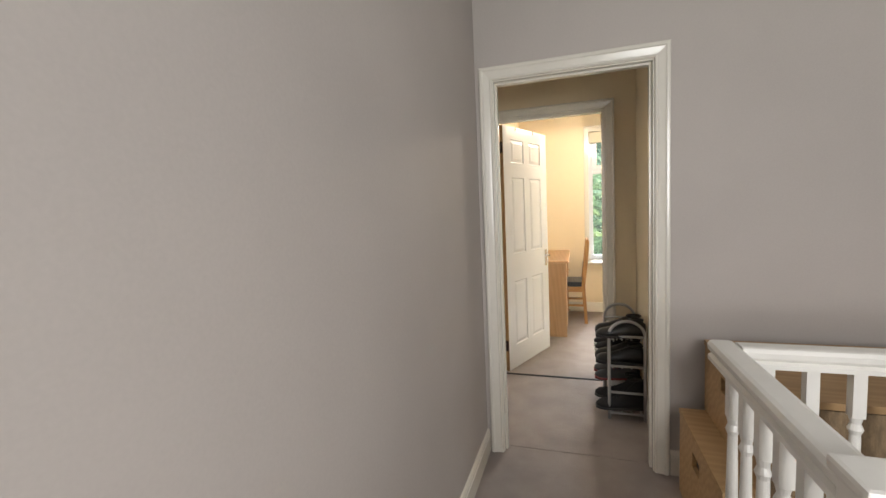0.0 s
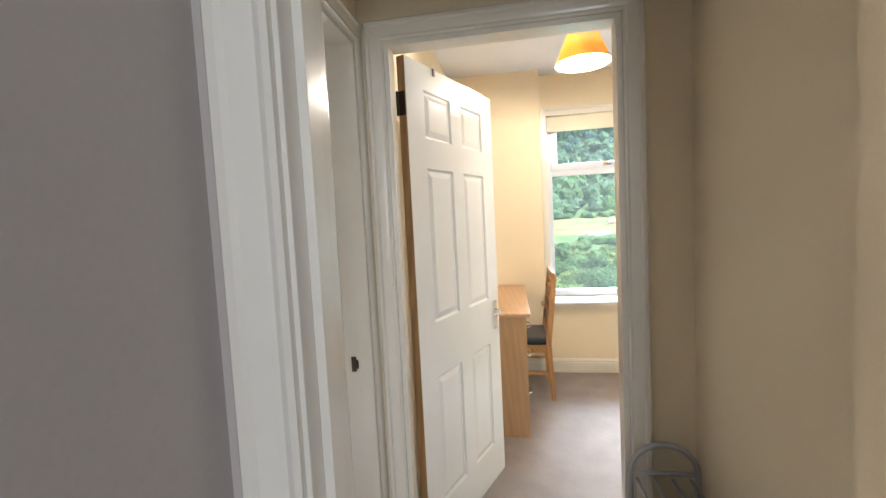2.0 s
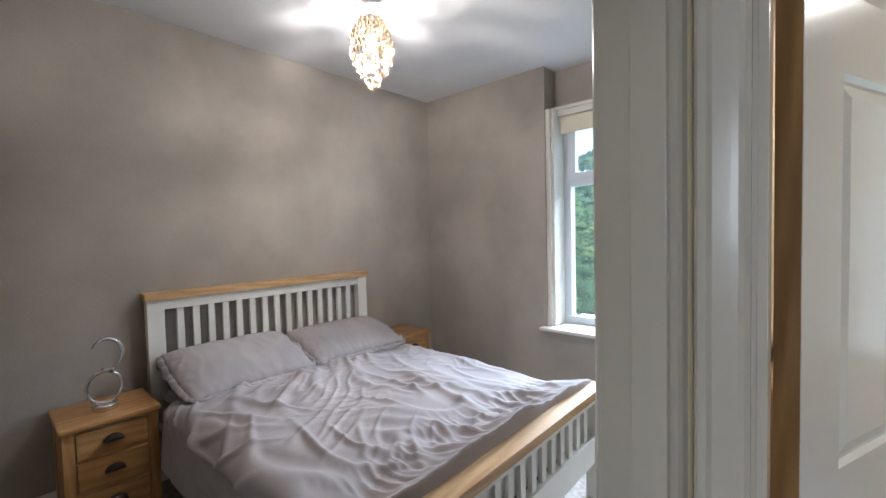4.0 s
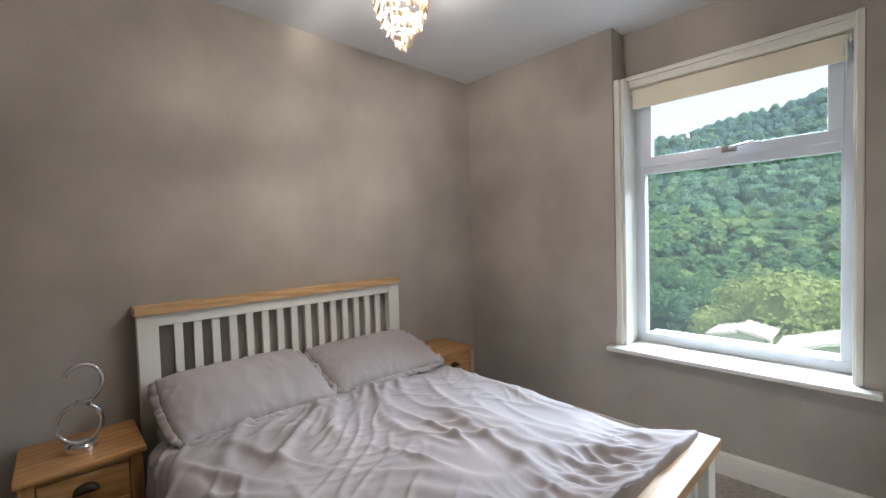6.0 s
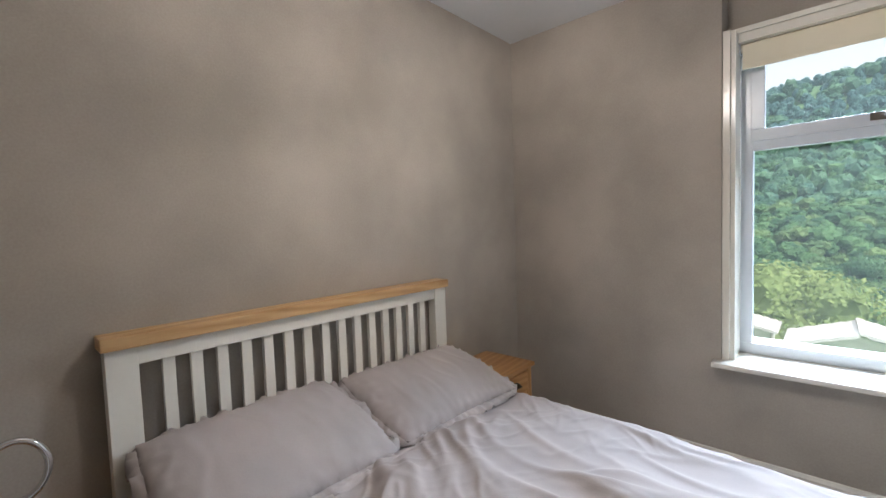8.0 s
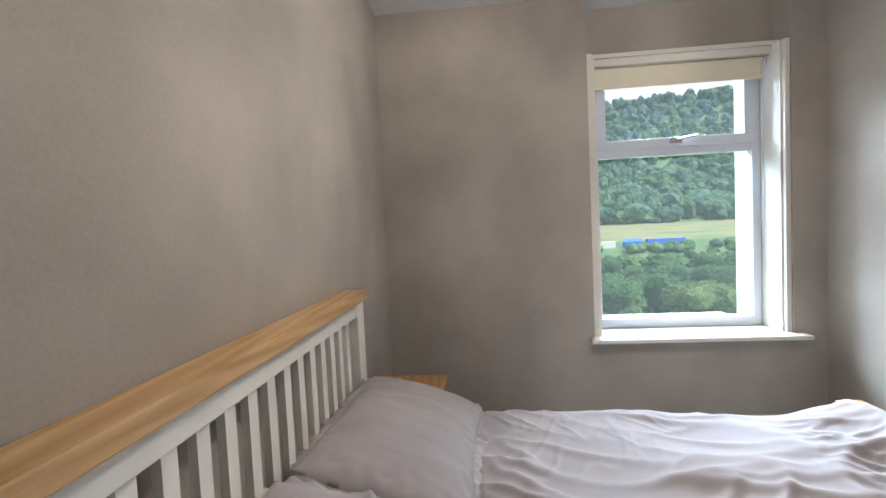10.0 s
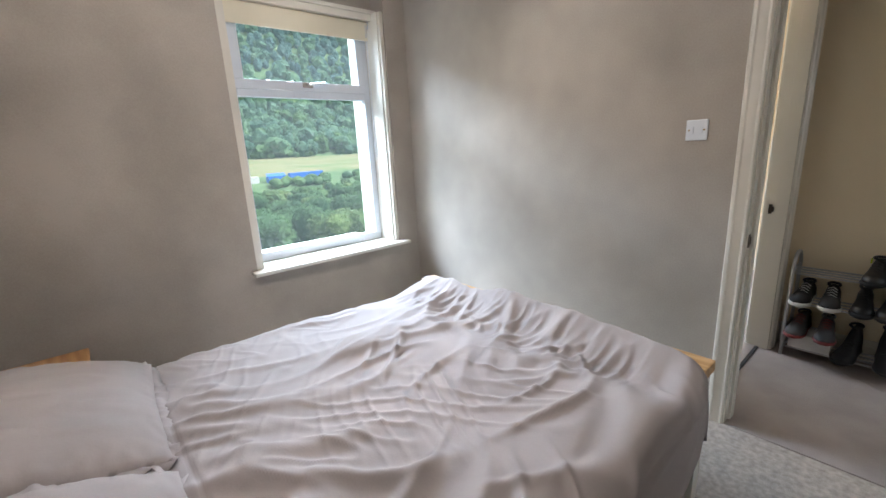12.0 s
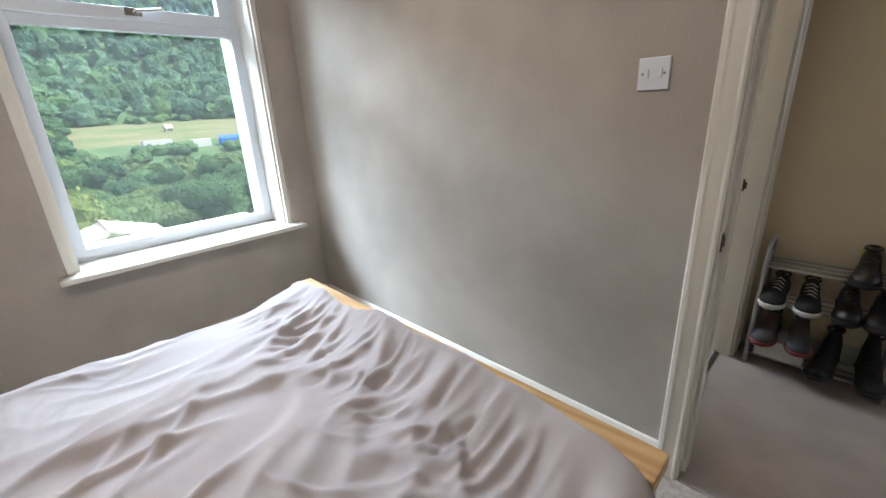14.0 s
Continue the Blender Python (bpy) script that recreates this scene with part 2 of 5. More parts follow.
def glass(name, rough=0.0, tint=(1, 1, 1), haze=0.0):
    m = bpy.data.materials.new(name)
    m.use_nodes = True
    nt = m.node_tree
    N, L = nt.nodes.new, nt.links.new
    nt.nodes.remove(nt.nodes["Principled BSDF"])
    out = nt.nodes["Material Output"]
    t, g, mx, f = N("ShaderNodeBsdfTransparent"), N("ShaderNodeBsdfGlossy"), N("ShaderNodeMixShader"), N("ShaderNodeFresnel")
    t.inputs[0].default_value = (*tint, 1)
    g.inputs["Roughness"].default_value = rough
    f.inputs["IOR"].default_value = 1.35
    L(f.outputs[0], mx.inputs[0]), L(t.outputs[0], mx.inputs[1]), L(g.outputs[0], mx.inputs[2]), L(mx.outputs[0], out.inputs["Surface"])
    # Pale translucent veil on the pane imitates outdoor haze and glare.
    if haze:
        veil, lay = N("ShaderNodeBsdfTranslucent"), N("ShaderNodeMixShader")
        veil.inputs["Color"].default_value = (0.85, 0.86, 0.85, 1)
        lay.inputs[0].default_value = haze
        L(mx.outputs[0], lay.inputs[1]), L(veil.outputs[0], lay.inputs[2]), L(lay.outputs[0], out.inputs["Surface"])
    return m


M_GLASS = glass("window_glass", tint=(0.93, 0.97, 0.96), haze=0.010)


def lit_shade(name, colour, through):
    """Thin lampshade material that lets part of its bulb's light through."""
    m = bpy.data.materials.new(name)
    m.use_nodes = True
    nt, p = m.node_tree, m.node_tree.nodes["Principled BSDF"]
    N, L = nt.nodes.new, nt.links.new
    p.inputs["Base Color"].default_value, p.inputs["Roughness"].default_value = (*colour, 1), 0.35
    tr, mx = N("ShaderNodeBsdfTranslucent"), N("ShaderNodeMixShader")
    tr.inputs[0].default_value = (*colour, 1)
    mx.inputs[0].default_value = through
    L(p.outputs[0], mx.inputs[1]), L(tr.outputs[0], mx.inputs[2]), L(mx.outputs[0], nt.nodes["Material Output"].inputs["Surface"])
    return m


M_SHADE = lit_shade("orange_shade", (0.90, 0.56, 0.17), 0.55)
M_SHADE_IN = lit_shade("white_shade_lining", (0.9, 0.86, 0.78), 0.4)
M_CRYSTAL = lit_shade("clear_bead", (0.55, 0.44, 0.30), 0.3)


def glow(name, colour, strength):
    m = bpy.data.materials.new(name)
    m.use_nodes = True
    p = m.node_tree.nodes["Principled BSDF"]
    p.inputs["Emission Color"].default_value, p.inputs["Emission Strength"].default_value = (*colour, 1), strength
    return m


M_BULB = glow("lit_bulb", (1.0, 0.80, 0.55), 5)


# ---- mesh helpers ----
def bx(bm, x0, x1, y0, y1, z0, z1, turn=None):
    vs = [bm.verts.new((x, y, z)) for x in (x0, x1) for y in (y0, y1) for z in (z0, z1)]
    for f in ((0, 1, 3, 2), (4, 6, 7, 5), (0, 4, 5, 1), (2, 3, 7, 6), (0, 2, 6, 4), (1, 5, 7, 3)):
        bm.faces.new([vs[i] for i in f])
    if turn:
        bmesh.ops.transform(bm, matrix=turn, verts=vs)
    return vs


def finish(bm, name, material, smooth=False, bevel=0.0, segments=2):
    if bevel:
        bmesh.ops.bevel(bm, geom=list(bm.edges), offset=bevel, segments=segments, affect="EDGES", profile=0.6, clamp_overlap=True)
    bmesh.ops.recalc_face_normals(bm, faces=bm.faces)
    me = bpy.data.meshes.new(name)
    bm.to_mesh(me)
    bm.free()
    me.materials.append(material)
    if smooth:
        for f in me.polygons:
            f.use_smooth = True
    return me


def part(name, bm, material, parent=None, label="", smooth=False, bevel=0.0):
    ob = new(name, finish(bm, name, material, smooth, bevel))
    ob.parent = parent
    return tagged(ob, label)


def pbox(name, parent, material, x0, x1, y0, y1, z0, z1, bevel=0.0, label="", turn=None):
    bm = bmesh.new()
    bx(bm, x0, x1, y0, y1, z0, z1, turn)
    return part(name, bm, material, parent, label, bevel=bevel)


def thing(name, place=(0, 0, 0), rz=0.0, label="", category="", group="", kind=""):
    ob = new(name)
    ob.matrix_world = pose(*place, 0, 0, rz)
    return tagged(ob, label, category, group, kind)


def lathe(bm, profile, segments=24, centre=(0, 0, 0), caps=True):
    rings = []
    for r, z in profile:
        rings.append([bm.verts.new((centre[0] + r * math.cos(2 * math.pi * i / segments), centre[1] + r * math.sin(2 * math.pi * i / segments), centre[2] + z)) for i in range(segments)])
    for a, b in zip(rings, rings[1:]):
        for i in range(segments):
            bm.faces.new((a[i], a[(i + 1) % segments], b[(i + 1) % segments], b[i]))
    if caps:
        bm.faces.new(rings[0]), bm.faces.new(rings[-1])


def tube(bm, points, r, segments=10, closed=False):
    """A round bar along points."""
    pts = [Vector(p) for p in points]
    n, rings, side = len(pts), [], None
    for i, p in enumerate(pts):
        a, b = pts[(i - 1) % n] if closed or i else p, pts[(i + 1) % n] if closed or i < n - 1 else p
        d = (b - a).normalized()
        if side is None:
            side = d.orthogonal().normalized()
        side = (side - d * side.dot(d)).normalized()
        up = d.cross(side)
        rings.append([bm.verts.new(p + r * (math.cos(2 * math.pi * k / segments) * side + math.sin(2 * math.pi * k / segments) * up)) for k in range(segments)])
    pairs = list(zip(rings, rings[1:])) + ([(rings[-1], rings[0])] if closed else [])
    for a, b in pairs:
        for k in range(segments):
            bm.faces.new((a[k], a[(k + 1) % segments], b[(k + 1) % segments], b[k]))
    if not closed:
        bm.faces.new(rings[0]), bm.faces.new(rings[-1])


def slab(name, material, *boxes, kind="structure", label="", category=""):
    bm = bmesh.new()
    for b in boxes:
        bx(bm, *b)
    ob = new(name, finish(bm, name, material))
    return tagged(ob, label, category, kind=kind)


# ---- walls, floors, ceilings ----
H = 2.645
slab("floor_bedroom", M_CARPET2, (-3.40, -0.69, 2.2, 5.90, -0.25, 0.0), label="grey flecked carpet on the bedroom floor")
slab("floor_study", M_CARPET, (-0.69, 2.1, 3.545, 5.90, -0.25, 0.004), label="taupe carpet on the study floor")
slab("floor_lobby", M_CARPET, (-0.69, 2.7, 2.50, 3.545, -0.25, 0.0), label="taupe carpet on the lobby floor")
slab("floor_landing", M_CARPET, (-0.55, 0.53, -1.75, 2.50, -0.25, -0.003), (0.53, 2.7, 1.60, 2.50, -0.25, -0.003), label="dark taupe landing carpet")
slab("ceiling", M_CEIL, (-3.40, -0.65, 2.2, 6.3, H, H + 0.15), (-0.65, 2.7, -1.75, 6.3, H, H + 0.15), label="white painted plaster ceiling")

slab("wall_bedroom_west", M_TAUPE, (-3.40, -3.28, 2.2, 6.3, 0, H), label="taupe painted bedroom wall")
slab("wall_bedroom_south", M_TAUPE, (-3.28, -0.70, 2.08, 2.2, 0, H), label="taupe painted bedroom wall")
BD0, BD1, DH = 2.652, 3.45, 2.03
slab("wall_partition_bedroom_side", M_TAUPE, (-0.70, -0.65, 2.08, BD0 - 0.03, 0, H), (-0.70, -0.65, BD1 + 0.03, 6.3, 0, H), (-0.70, -0.65, BD0 - 0.03, BD1 + 0.03, DH + 0.03, H), label="taupe painted partition wall")
slab("wall_partition_lobby_side", M_CREAM, (-0.65, -0.60, 2.54, BD0 - 0.03, 0, H), (-0.65, -0.60, BD1 + 0.03, 6.3, 0, H), (-0.65, -0.60, BD0 - 0.03, BD1 + 0.03, DH + 0.03, H), label="cream painted partition wall")


def window_wall(name, material, xa, xb, dx, dz):
    """Outside wall of a room, with a shallow recess down to the sill and the window's opening in it."""
    l, r, s = -2.02 + dx, -0.885 + dx, 0.59 + dz
    return slab(name, material, (xa, l, 5.762, 6.3, 0, H), (r, xb, 5.762, 6.3, 0, H), (l, r, 5.762, 6.3, 0, s), (l, r, 5.93, 6.3, 2.335, H), label="painted outside wall with a window recess")


window_wall("wall_bedroom_north", M_TAUPE, -3.28, -0.70, 0.0, 0.0)
window_wall("wall_study_north", M_CREAM, -0.60, 2.1, 2.21, 0.03)
slab("wall_study_east", M_CREAM, (2.1, 2.22, 3.49, 6.3, 0, H), label="cream painted study wall")
D2A, D2B = -0.50, 0.285
slab("wall_study_south", M_CREAM, (-0.60, D2A - 0.03, 3.49, 3.60, 0, H), (D2B + 0.03, 2.1, 3.49, 3.60, 0, H), (D2A - 0.03, D2B + 0.03, 3.49, 3.60, DH + 0.03, H), label="cream painted wall round the study door")
slab("wall_lobby_east", M_CREAM, (0.50, 0.62, 2.54, 3.49, 0, H), label="cream painted lobby wall")
D1A, D1B, D1H = -0.309, 0.440, 2.012
slab("wall_landing_north", M_GREY, (-0.60, D1A - 0.03, 2.43, 2.48, 0, H), (D1B + 0.03, 2.7, 2.43, 2.48, 0, H), (D1A - 0.03, D1B + 0.03, 2.43, 2.48, D1H + 0.03, H), label="warm grey painted landing wall")
slab("wall_lobby_south", M_CREAM, (-0.65, D1A - 0.03, 2.48, 2.54, 0, H), (D1B + 0.03, 0.62, 2.48, 2.54, 0, H), (D1A - 0.03, D1B + 0.03, 2.48, 2.54, D1H + 0.03, H), label="cream painted lobby wall")
slab("wall_landing_west", M_GREY, (-0.53, -0.405, -1.75, 2.43, 0, H), label="warm grey painted landing wall")
slab("wall_landing_east", M_GREY, (2.7, 2.82, -1.75, 2.54, -2.6, H), label="warm grey painted stairwell wall")
# Opening in this unseen wall is made up for the landing fill lamp.
slab("wall_landing_south", M_GREY, (-0.53, 0.6, -1.75, -1.65, -2.6, H), (1.8, 2.7, -1.75, -1.65, -2.6, H), (0.6, 1.8, -1.75, -1.65, -2.6, 1.05), (0.6, 1.8, -1.75, -1.65, 2.45, H), label="warm grey painted landing wall")
slab("wall_stairwell", M_GREY, (0.40, 0.52, -1.75, 1.6, -2.6, -0.25), (0.52, 2.7, 1.60, 1.72, -2.6, -0.25), label="warm grey painted stairwell wall")
slab("floor_hall_below", M_CARPET, (0.4, 2.82, -1.75, 1.72, -2.75, -2.6), label="taupe carpet in the hall below")


def skirting(name, along, a, b, face, out, z=0.0, h=0.125):
    """A skirting board with a stepped top; along 'x' or 'y', its back on face, growing by out's sign."""
    bm = bmesh.new()
    prof = [(0, 0), (0.016, 0), (0.016, h - 0.035), (0.012, h - 0.028), (0.014, h - 0.02), (0.008, h - 0.004), (0.003, h), (0, h)]
    rows = []
    for u in (a, b):
        rows.append([bm.verts.new((u, face + out * d, z + k) if along == "x" else (face + out * d, u, z + k)) for d, k in prof])
    n = len(prof)
    for i in range(n):
        bm.faces.new((rows[0][i], rows[0][(i + 1) % n], rows[1][(i + 1) % n], rows[1][i]))
    bm.faces.new(rows[0]), bm.faces.new(rows[1])
    return tagged(new(name, finish(bm, name, M_GLOSS)), "white gloss skirting board along the wall foot", kind="structure")


for spec in (("y", 2.2, 5.762, -3.28, 1), ("x", -3.264, -0.716, 5.762, -1), ("y", BD1 + 0.075, 5.746, -0.70, -1), ("x", -3.264, -0.716, 2.2, 1),
             ("x", -0.584, 2.084, 5.762, -1), ("y", 3.62, 5.746, -0.60, 1), ("y", 3.60, 5.746, 2.1, -1), ("x", D2B + 0.075, 2.084, 3.60, 1),
             ("y", 2.562, 3.488, 0.50, -1), ("x", D2B + 0.075, 0.484, 3.49, -1), ("y", -1.65, 2.43, -0.405, 1), ("x", D1B + 0.075, 2.7, 2.43, -1)):
    skirting("baseboard", *spec)

# ---- door frames ----
PROFILE = ((0, 0), (0, 0.010), (0.006, 0.015), (0.014, 0.012), (0.022, 0.014), (0.044, 0.018), (0.050, 0.023), (0.061, 0.023), (0.066, 0.018), (0.066, 0))


def architrave(parent, a, b, top, face, out):
    bm = bmesh.new()
    cols = []
    for w, t in PROFILE:
        v = face + out * t
        cols.append([bm.verts.new(p) for p in ((a - w, v, 0), (a - w, v, top + w), (b + w, v, top + w), (b + w, v, 0))])
    for p, q in zip(cols, cols[1:]):
        for i in range(3):
            bm.faces.new((p[i], p[i + 1], q[i + 1], q[i]))
    part("architrave", bm, M_GLOSS, parent, "white gloss moulded architrave")


def door_frame(name, place, rz, width, top, depth, stop, strike=None):
    """Lined opening: u from 0 to width along local x, v from 0 to depth along local y."""
    f = thing(name, place, rz, "white gloss painted door lining with moulded architraves", kind="structure")
    e = 0.03
    for nm, b in (("jamb", (-e, 0.0, 0, depth, 0, top)), ("jamb", (width, width + e, 0, depth, 0, top)), ("head", (-e, width + e, 0, depth, top, top + e))):
        pbox(nm, f, M_GLOSS, *b, bevel=0.0015)
    for b in ((0, 0.012, stop[0], stop[1], 0, top), (width - 0.012, width, stop[0], stop[1], 0, top), (0.012, width - 0.012, stop[0], stop[1], top - 0.012, top)):
        pbox("door_stop", f, M_GLOSS, *b, bevel=0.001)
    architrave(f, 0.004 - 0.01, width + 0.006, top + 0.006, 0, -1)
    architrave(f, 0.004 - 0.01, width + 0.006, top + 0.006, depth, 1)
    if strike:
        u, v, z, s = strike
        bm = bmesh.new()
        bx(bm, u, u + s * 0.003, v - 0.009, v + 0.009, z - 0.028, z + 0.028)
        bx(bm, u + s * 0.003, u + s * 0.005, v - 0.018, v - 0.006, z - 0.016, z + 0.016)
        part("strike_plate", bm, M_DARKMETAL, f, "small dark metal strike plate")
    return f


door_frame("door_frame_landing", (D1A, 2.43, 0), 0, D1B - D1A, D1H, 0.11, (0.03, 0.065))
door_frame("door_frame_study", (D2A, 3.49, 0), 0, D2B - D2A, DH, 0.11, (0.0, 0.06), strike=(D2B - D2A, 0.085, 0.885, -1))
door_frame("door_frame_bedroom", (-0.60, BD0, 0), 90, BD1 - BD0, DH, 0.10, (0.0, 0.05), strike=(BD1 - BD0, 0.075, 0.885, -1))


def six_panel_door(name, place, rz, label, flip=1):
    """A moulded six-panel door, hinged at its origin, its leaf along local x, thickness from 0 to flip * 0.036 in y."""
    d = thing(name, place, rz, label, "door", kind="structure")
    W, T, top = 0.755, 0.036, 2.02
    f = flip
    lo, hi = min(0, f * T), max(0, f * T)
    pbox("core", d, M_DOOR, 0.01, W - 0.01, lo + 0.009, hi - 0.009, 0.02, top - 0.02)
    st, pw = 0.12, 0.21
    cols = ((0, st), (st + pw, W - st - pw), (W - st, W))
    rails = ((0.008, 0.20), (0.745, 0.977), (1.61, 1.73), (1.92, top))
    for a, b in cols:
        pbox("stile", d, M_DOOR, a, b, lo, hi, 0.008, top)
    for z0, z1 in rails:
        for a, b in ((st, st + pw), (W - st - pw, W - st)):
            pbox("rail", d, M_DOOR, a, b, lo, hi, z0, z1)
    for z0, z1 in ((0.20, 0.745), (0.977, 1.61), (1.73, 1.92)):
        for a, b in ((st, st + pw), (W - st - pw, W - st)):
            bm = bmesh.new()
            for side, y in ((-1, lo), (1, hi)):
                def q(i, dep):
                    return [bm.verts.new((x, y - side * dep, z)) for x, z in ((a + i, z0 + i), (b - i, z0 + i), (b - i, z1 - i), (a + i, z1 - i))]
                loops = [q(0, 0.0), q(0.007, 0.008), q(0.013, 0.008), q(0.034, 0.002), q(0.038, 0.002)]
                for m0, m1 in zip(loops, loops[1:]):
                    for k in range(4):
                        bm.faces.new((m0[k], m0[(k + 1) % 4], m1[(k + 1) % 4], m1[k]))
                bm.faces.new(loops[-1])
            part("door_panel", bm, M_DOOR, d)
    pbox("hinge_edge", d, M_EDGE, -0.002, 0.0005, lo + 0.001, hi - 0.001, 0.008, top, label="bare brown wooden door edge")
    for z in (0.22, 1.845):
        bm = bmesh.new()
        tube(bm, [(-0.006, lo if f > 0 else hi, z - 0.045), (-0.006, lo if f > 0 else hi, z + 0.045)], 0.006)
        bx(bm, -0.0035, -0.001, lo + 0.003, hi - 0.003, z - 0.045, z + 0.045)
        part("hinge", bm, M_DARKMETAL, d, "dark metal butt hinge")
    for side, y in ((-1, lo), (1, hi)):
        bm = bmesh.new()
        u, z = W - 0.055, 0.885
        bx(bm, u - 0.021, u + 0.021, y, y + side * 0.007, z - 0.075, z + 0.075)
        tube(bm, [(u, y, z + 0.02), (u, y + side * 0.045, z + 0.02)], 0.009)
        tube(bm, [(u, y + side * 0.043, z + 0.02), (u - 0.03, y + side * 0.047, z + 0.023), (u - 0.075, y + side * 0.046, z + 0.018), (u - 0.105, y + side * 0.043, z + 0.022)], 0.0075)
        part("handle", bm, M_CHROME, d, "chrome lever handle on a back plate", smooth=False)
    pbox("latch", d, M_BRASS, W - 0.0005, W + 0.002, (lo + hi) / 2 - 0.012, (lo + hi) / 2 + 0.012, 0.86, 0.93)
    return d


six_panel_door("door_study", (D2A + 0.012, 3.594, 0.0), 68.0, "white painted six-panel door standing open", flip=-1)
six_panel_door("door_bedroom", (-0.712, BD0 + 0.006, 0.0), 180.5, "white painted six-panel bedroom door standing wide open", flip=-1)


# ---- windows ----
def window(name, dx, dz):
    w = thing(name, (dx, 0, dz), 0, "white plastic window with a top-hung light over a fixed pane", kind="structure")
    l, r = -1.965, -0.925
    fy0, fy1 = 5.975, 6.035
    b0, b1 = 0.615, 2.315 - dz
    pbox("window_frame", w, M_UPVC, l, l + 0.055, fy0, fy1, b0 + 0.06, b1, 0.004)
    pbox("window_frame", w, M_UPVC, r - 0.05, r, fy0, fy1, b0 + 0.06, b1, 0.004)
    pbox("window_frame", w, M_UPVC, l, r, fy0, fy1, b0, b0 + 0.06, 0.004)
    pbox("window_frame", w, M_UPVC, l + 0.055, r - 0.05, fy0, fy1, b1 - 0.09, b1, 0.004)
    pbox("transom", w, M_UPVC, l + 0.055, r - 0.05, fy0, fy1, 1.72, 1.775, 0.004)
    a, b, z0, z1 = l + 0.045, r - 0.04, 1.768, b1 - 0.075
    for q in ((a, a + 0.06, z0 + 0.06, z1 - 0.05), (b - 0.06, b, z0 + 0.06, z1 - 0.05), (a, b, z0, z0 + 0.06), (a, b, z1 - 0.05, z1)):
        pbox("sash", w, M_UPVC, q[0], q[1], fy0 - 0.014, fy1 - 0.02, q[2], q[3], 0.005)
    p1 = pbox("pane", w, M_GLASS, l + 0.055, r - 0.05, 6.008, 6.012, b0 + 0.06, 1.72)
    p2 = pbox("pane", w, M_GLASS, a + 0.06, b - 0.06, 6.003, 6.007, z0 + 0.06, z1 - 0.05)
    p1.visible_shadow = p2.visible_shadow = False
    bm = bmesh.new()
    bx(bm, -1.475, -1.40, fy0 - 0.022, fy0 - 0.014, 1.79, 1.825)
    tube(bm, [(-1.43, fy0 - 0.02, 1.81), (-1.43, fy0 - 0.045, 1.81), (-1.39, fy0 - 0.05, 1.815), (-1.32, fy0 - 0.05, 1.825)], 0.007)
    part("window_handle", bm, M_CHROME, w, "chrome window handle")
    # lining boards, head mould, sill
    for x0, x1 in ((-2.015, -1.965), (-0.925, -0.89)):
        pbox("lining", w, M_GLOSS, x0, x1, 5.80, 5.975, b0, 2.315 - dz, 0.003)
    for x0, x1 in ((-2.018, -1.985), (-0.915, -0.887)):
        pbox("lining_bead", w, M_GLOSS, x0, x1, 5.775, 5.80, b0, 2.315 - dz, 0.003)
    pbox("head_lining", w, M_GLOSS, -2.015, -0.89, 5.86, 5.975, 2.315 - dz, 2.34 - dz, 0.003)
    pbox("head_mould", w, M_GLOSS, -2.018, -0.887, 5.87, 5.93, 2.27 - dz, 2.315 - dz, 0.006)
    pbox("window_sill", w, M_GLOSS, -2.055, -0.825, 5.69, 5.98, 0.588, 0.615, 0.008, "white gloss window board")
    # outside reveal
    for x0, x1 in ((-2.02, -1.985), (-0.965, -0.885)):
        pbox("outside_reveal", w, M_RENDER, x0, x1, 6.04, 6.17, b0 - 0.02, 2.33 - dz)
    pbox("outside_sill", w, M_RENDER, -1.985, -0.965, 6.04, 6.36, 0.55, b0 + 0.005)
    return w


window("window_1", 0, 0)
window("window_2", 2.21, 0.03)


def roller_blind(dx, dz):
    b = thing("roller_blind", (dx, 0, 0), 0, "cream roller blind rolled up at the window head", "blind")
    bm = bmesh.new()
    tube(bm, [(-1.96, 5.925, 2.25), (-0.93, 5.925, 2.25)], 0.022, 16)
    part("roll", bm, M_BLIND, b, smooth=True)
    pbox("fabric", b, M_BLIND, -1.95, -0.95, 5.901, 5.904, 2.155 - dz, 2.26)
    pbox("bottom_bar", b, M_BLIND, -1.95, -0.95, 5.896, 5.909, 2.135 - dz, 2.158 - dz, 0.003)
    bm = bmesh.new()
    tube(bm, [(-0.955, 5.90, 2.245), (-0.957, 5.90, 1.30), (-0.96, 5.90, 1.27), (-0.965, 5.90, 1.30), (-0.963, 5.90, 2.245)], 0.0018, 5)
    part("chain", bm, M_UPVC, b, "thin white bead chain")
    for x in (-1.965, -0.942):
        pbox("bracket", b, M_UPVC, x, x + 0.006, 5.90, 5.965, 2.22, 2.28)


roller_blind(0, 0)
roller_blind(2.21, 0)


def wall_switch(place, rz, wide):
    s = thing("light_switch", place, rz, "white plastic double rocker light switch on the wall", "switch")
    pbox("plate", s, M_UPVC, -wide / 2, wide / 2, -0.009, 0, -0.044, 0.044, 0.003)
    for u in (-0.018, 0.018):
        pbox("rocker", s, M_UPVC, u - 0.006, u + 0.006, -0.013, -0.008, -0.013, 0.013, 0.001)
    for u in (-1, 1):
        bm = bmesh.new()
        tube(bm, [(u * (wide / 2 - 0.013), -0.008, 0), (u * (wide / 2 - 0.013), -0.0102, 0)], 0.004)
        part("screw", bm, M_BRASS, s)


wall_switch((-0.70, 3.682, 1.357), -90, 0.086)


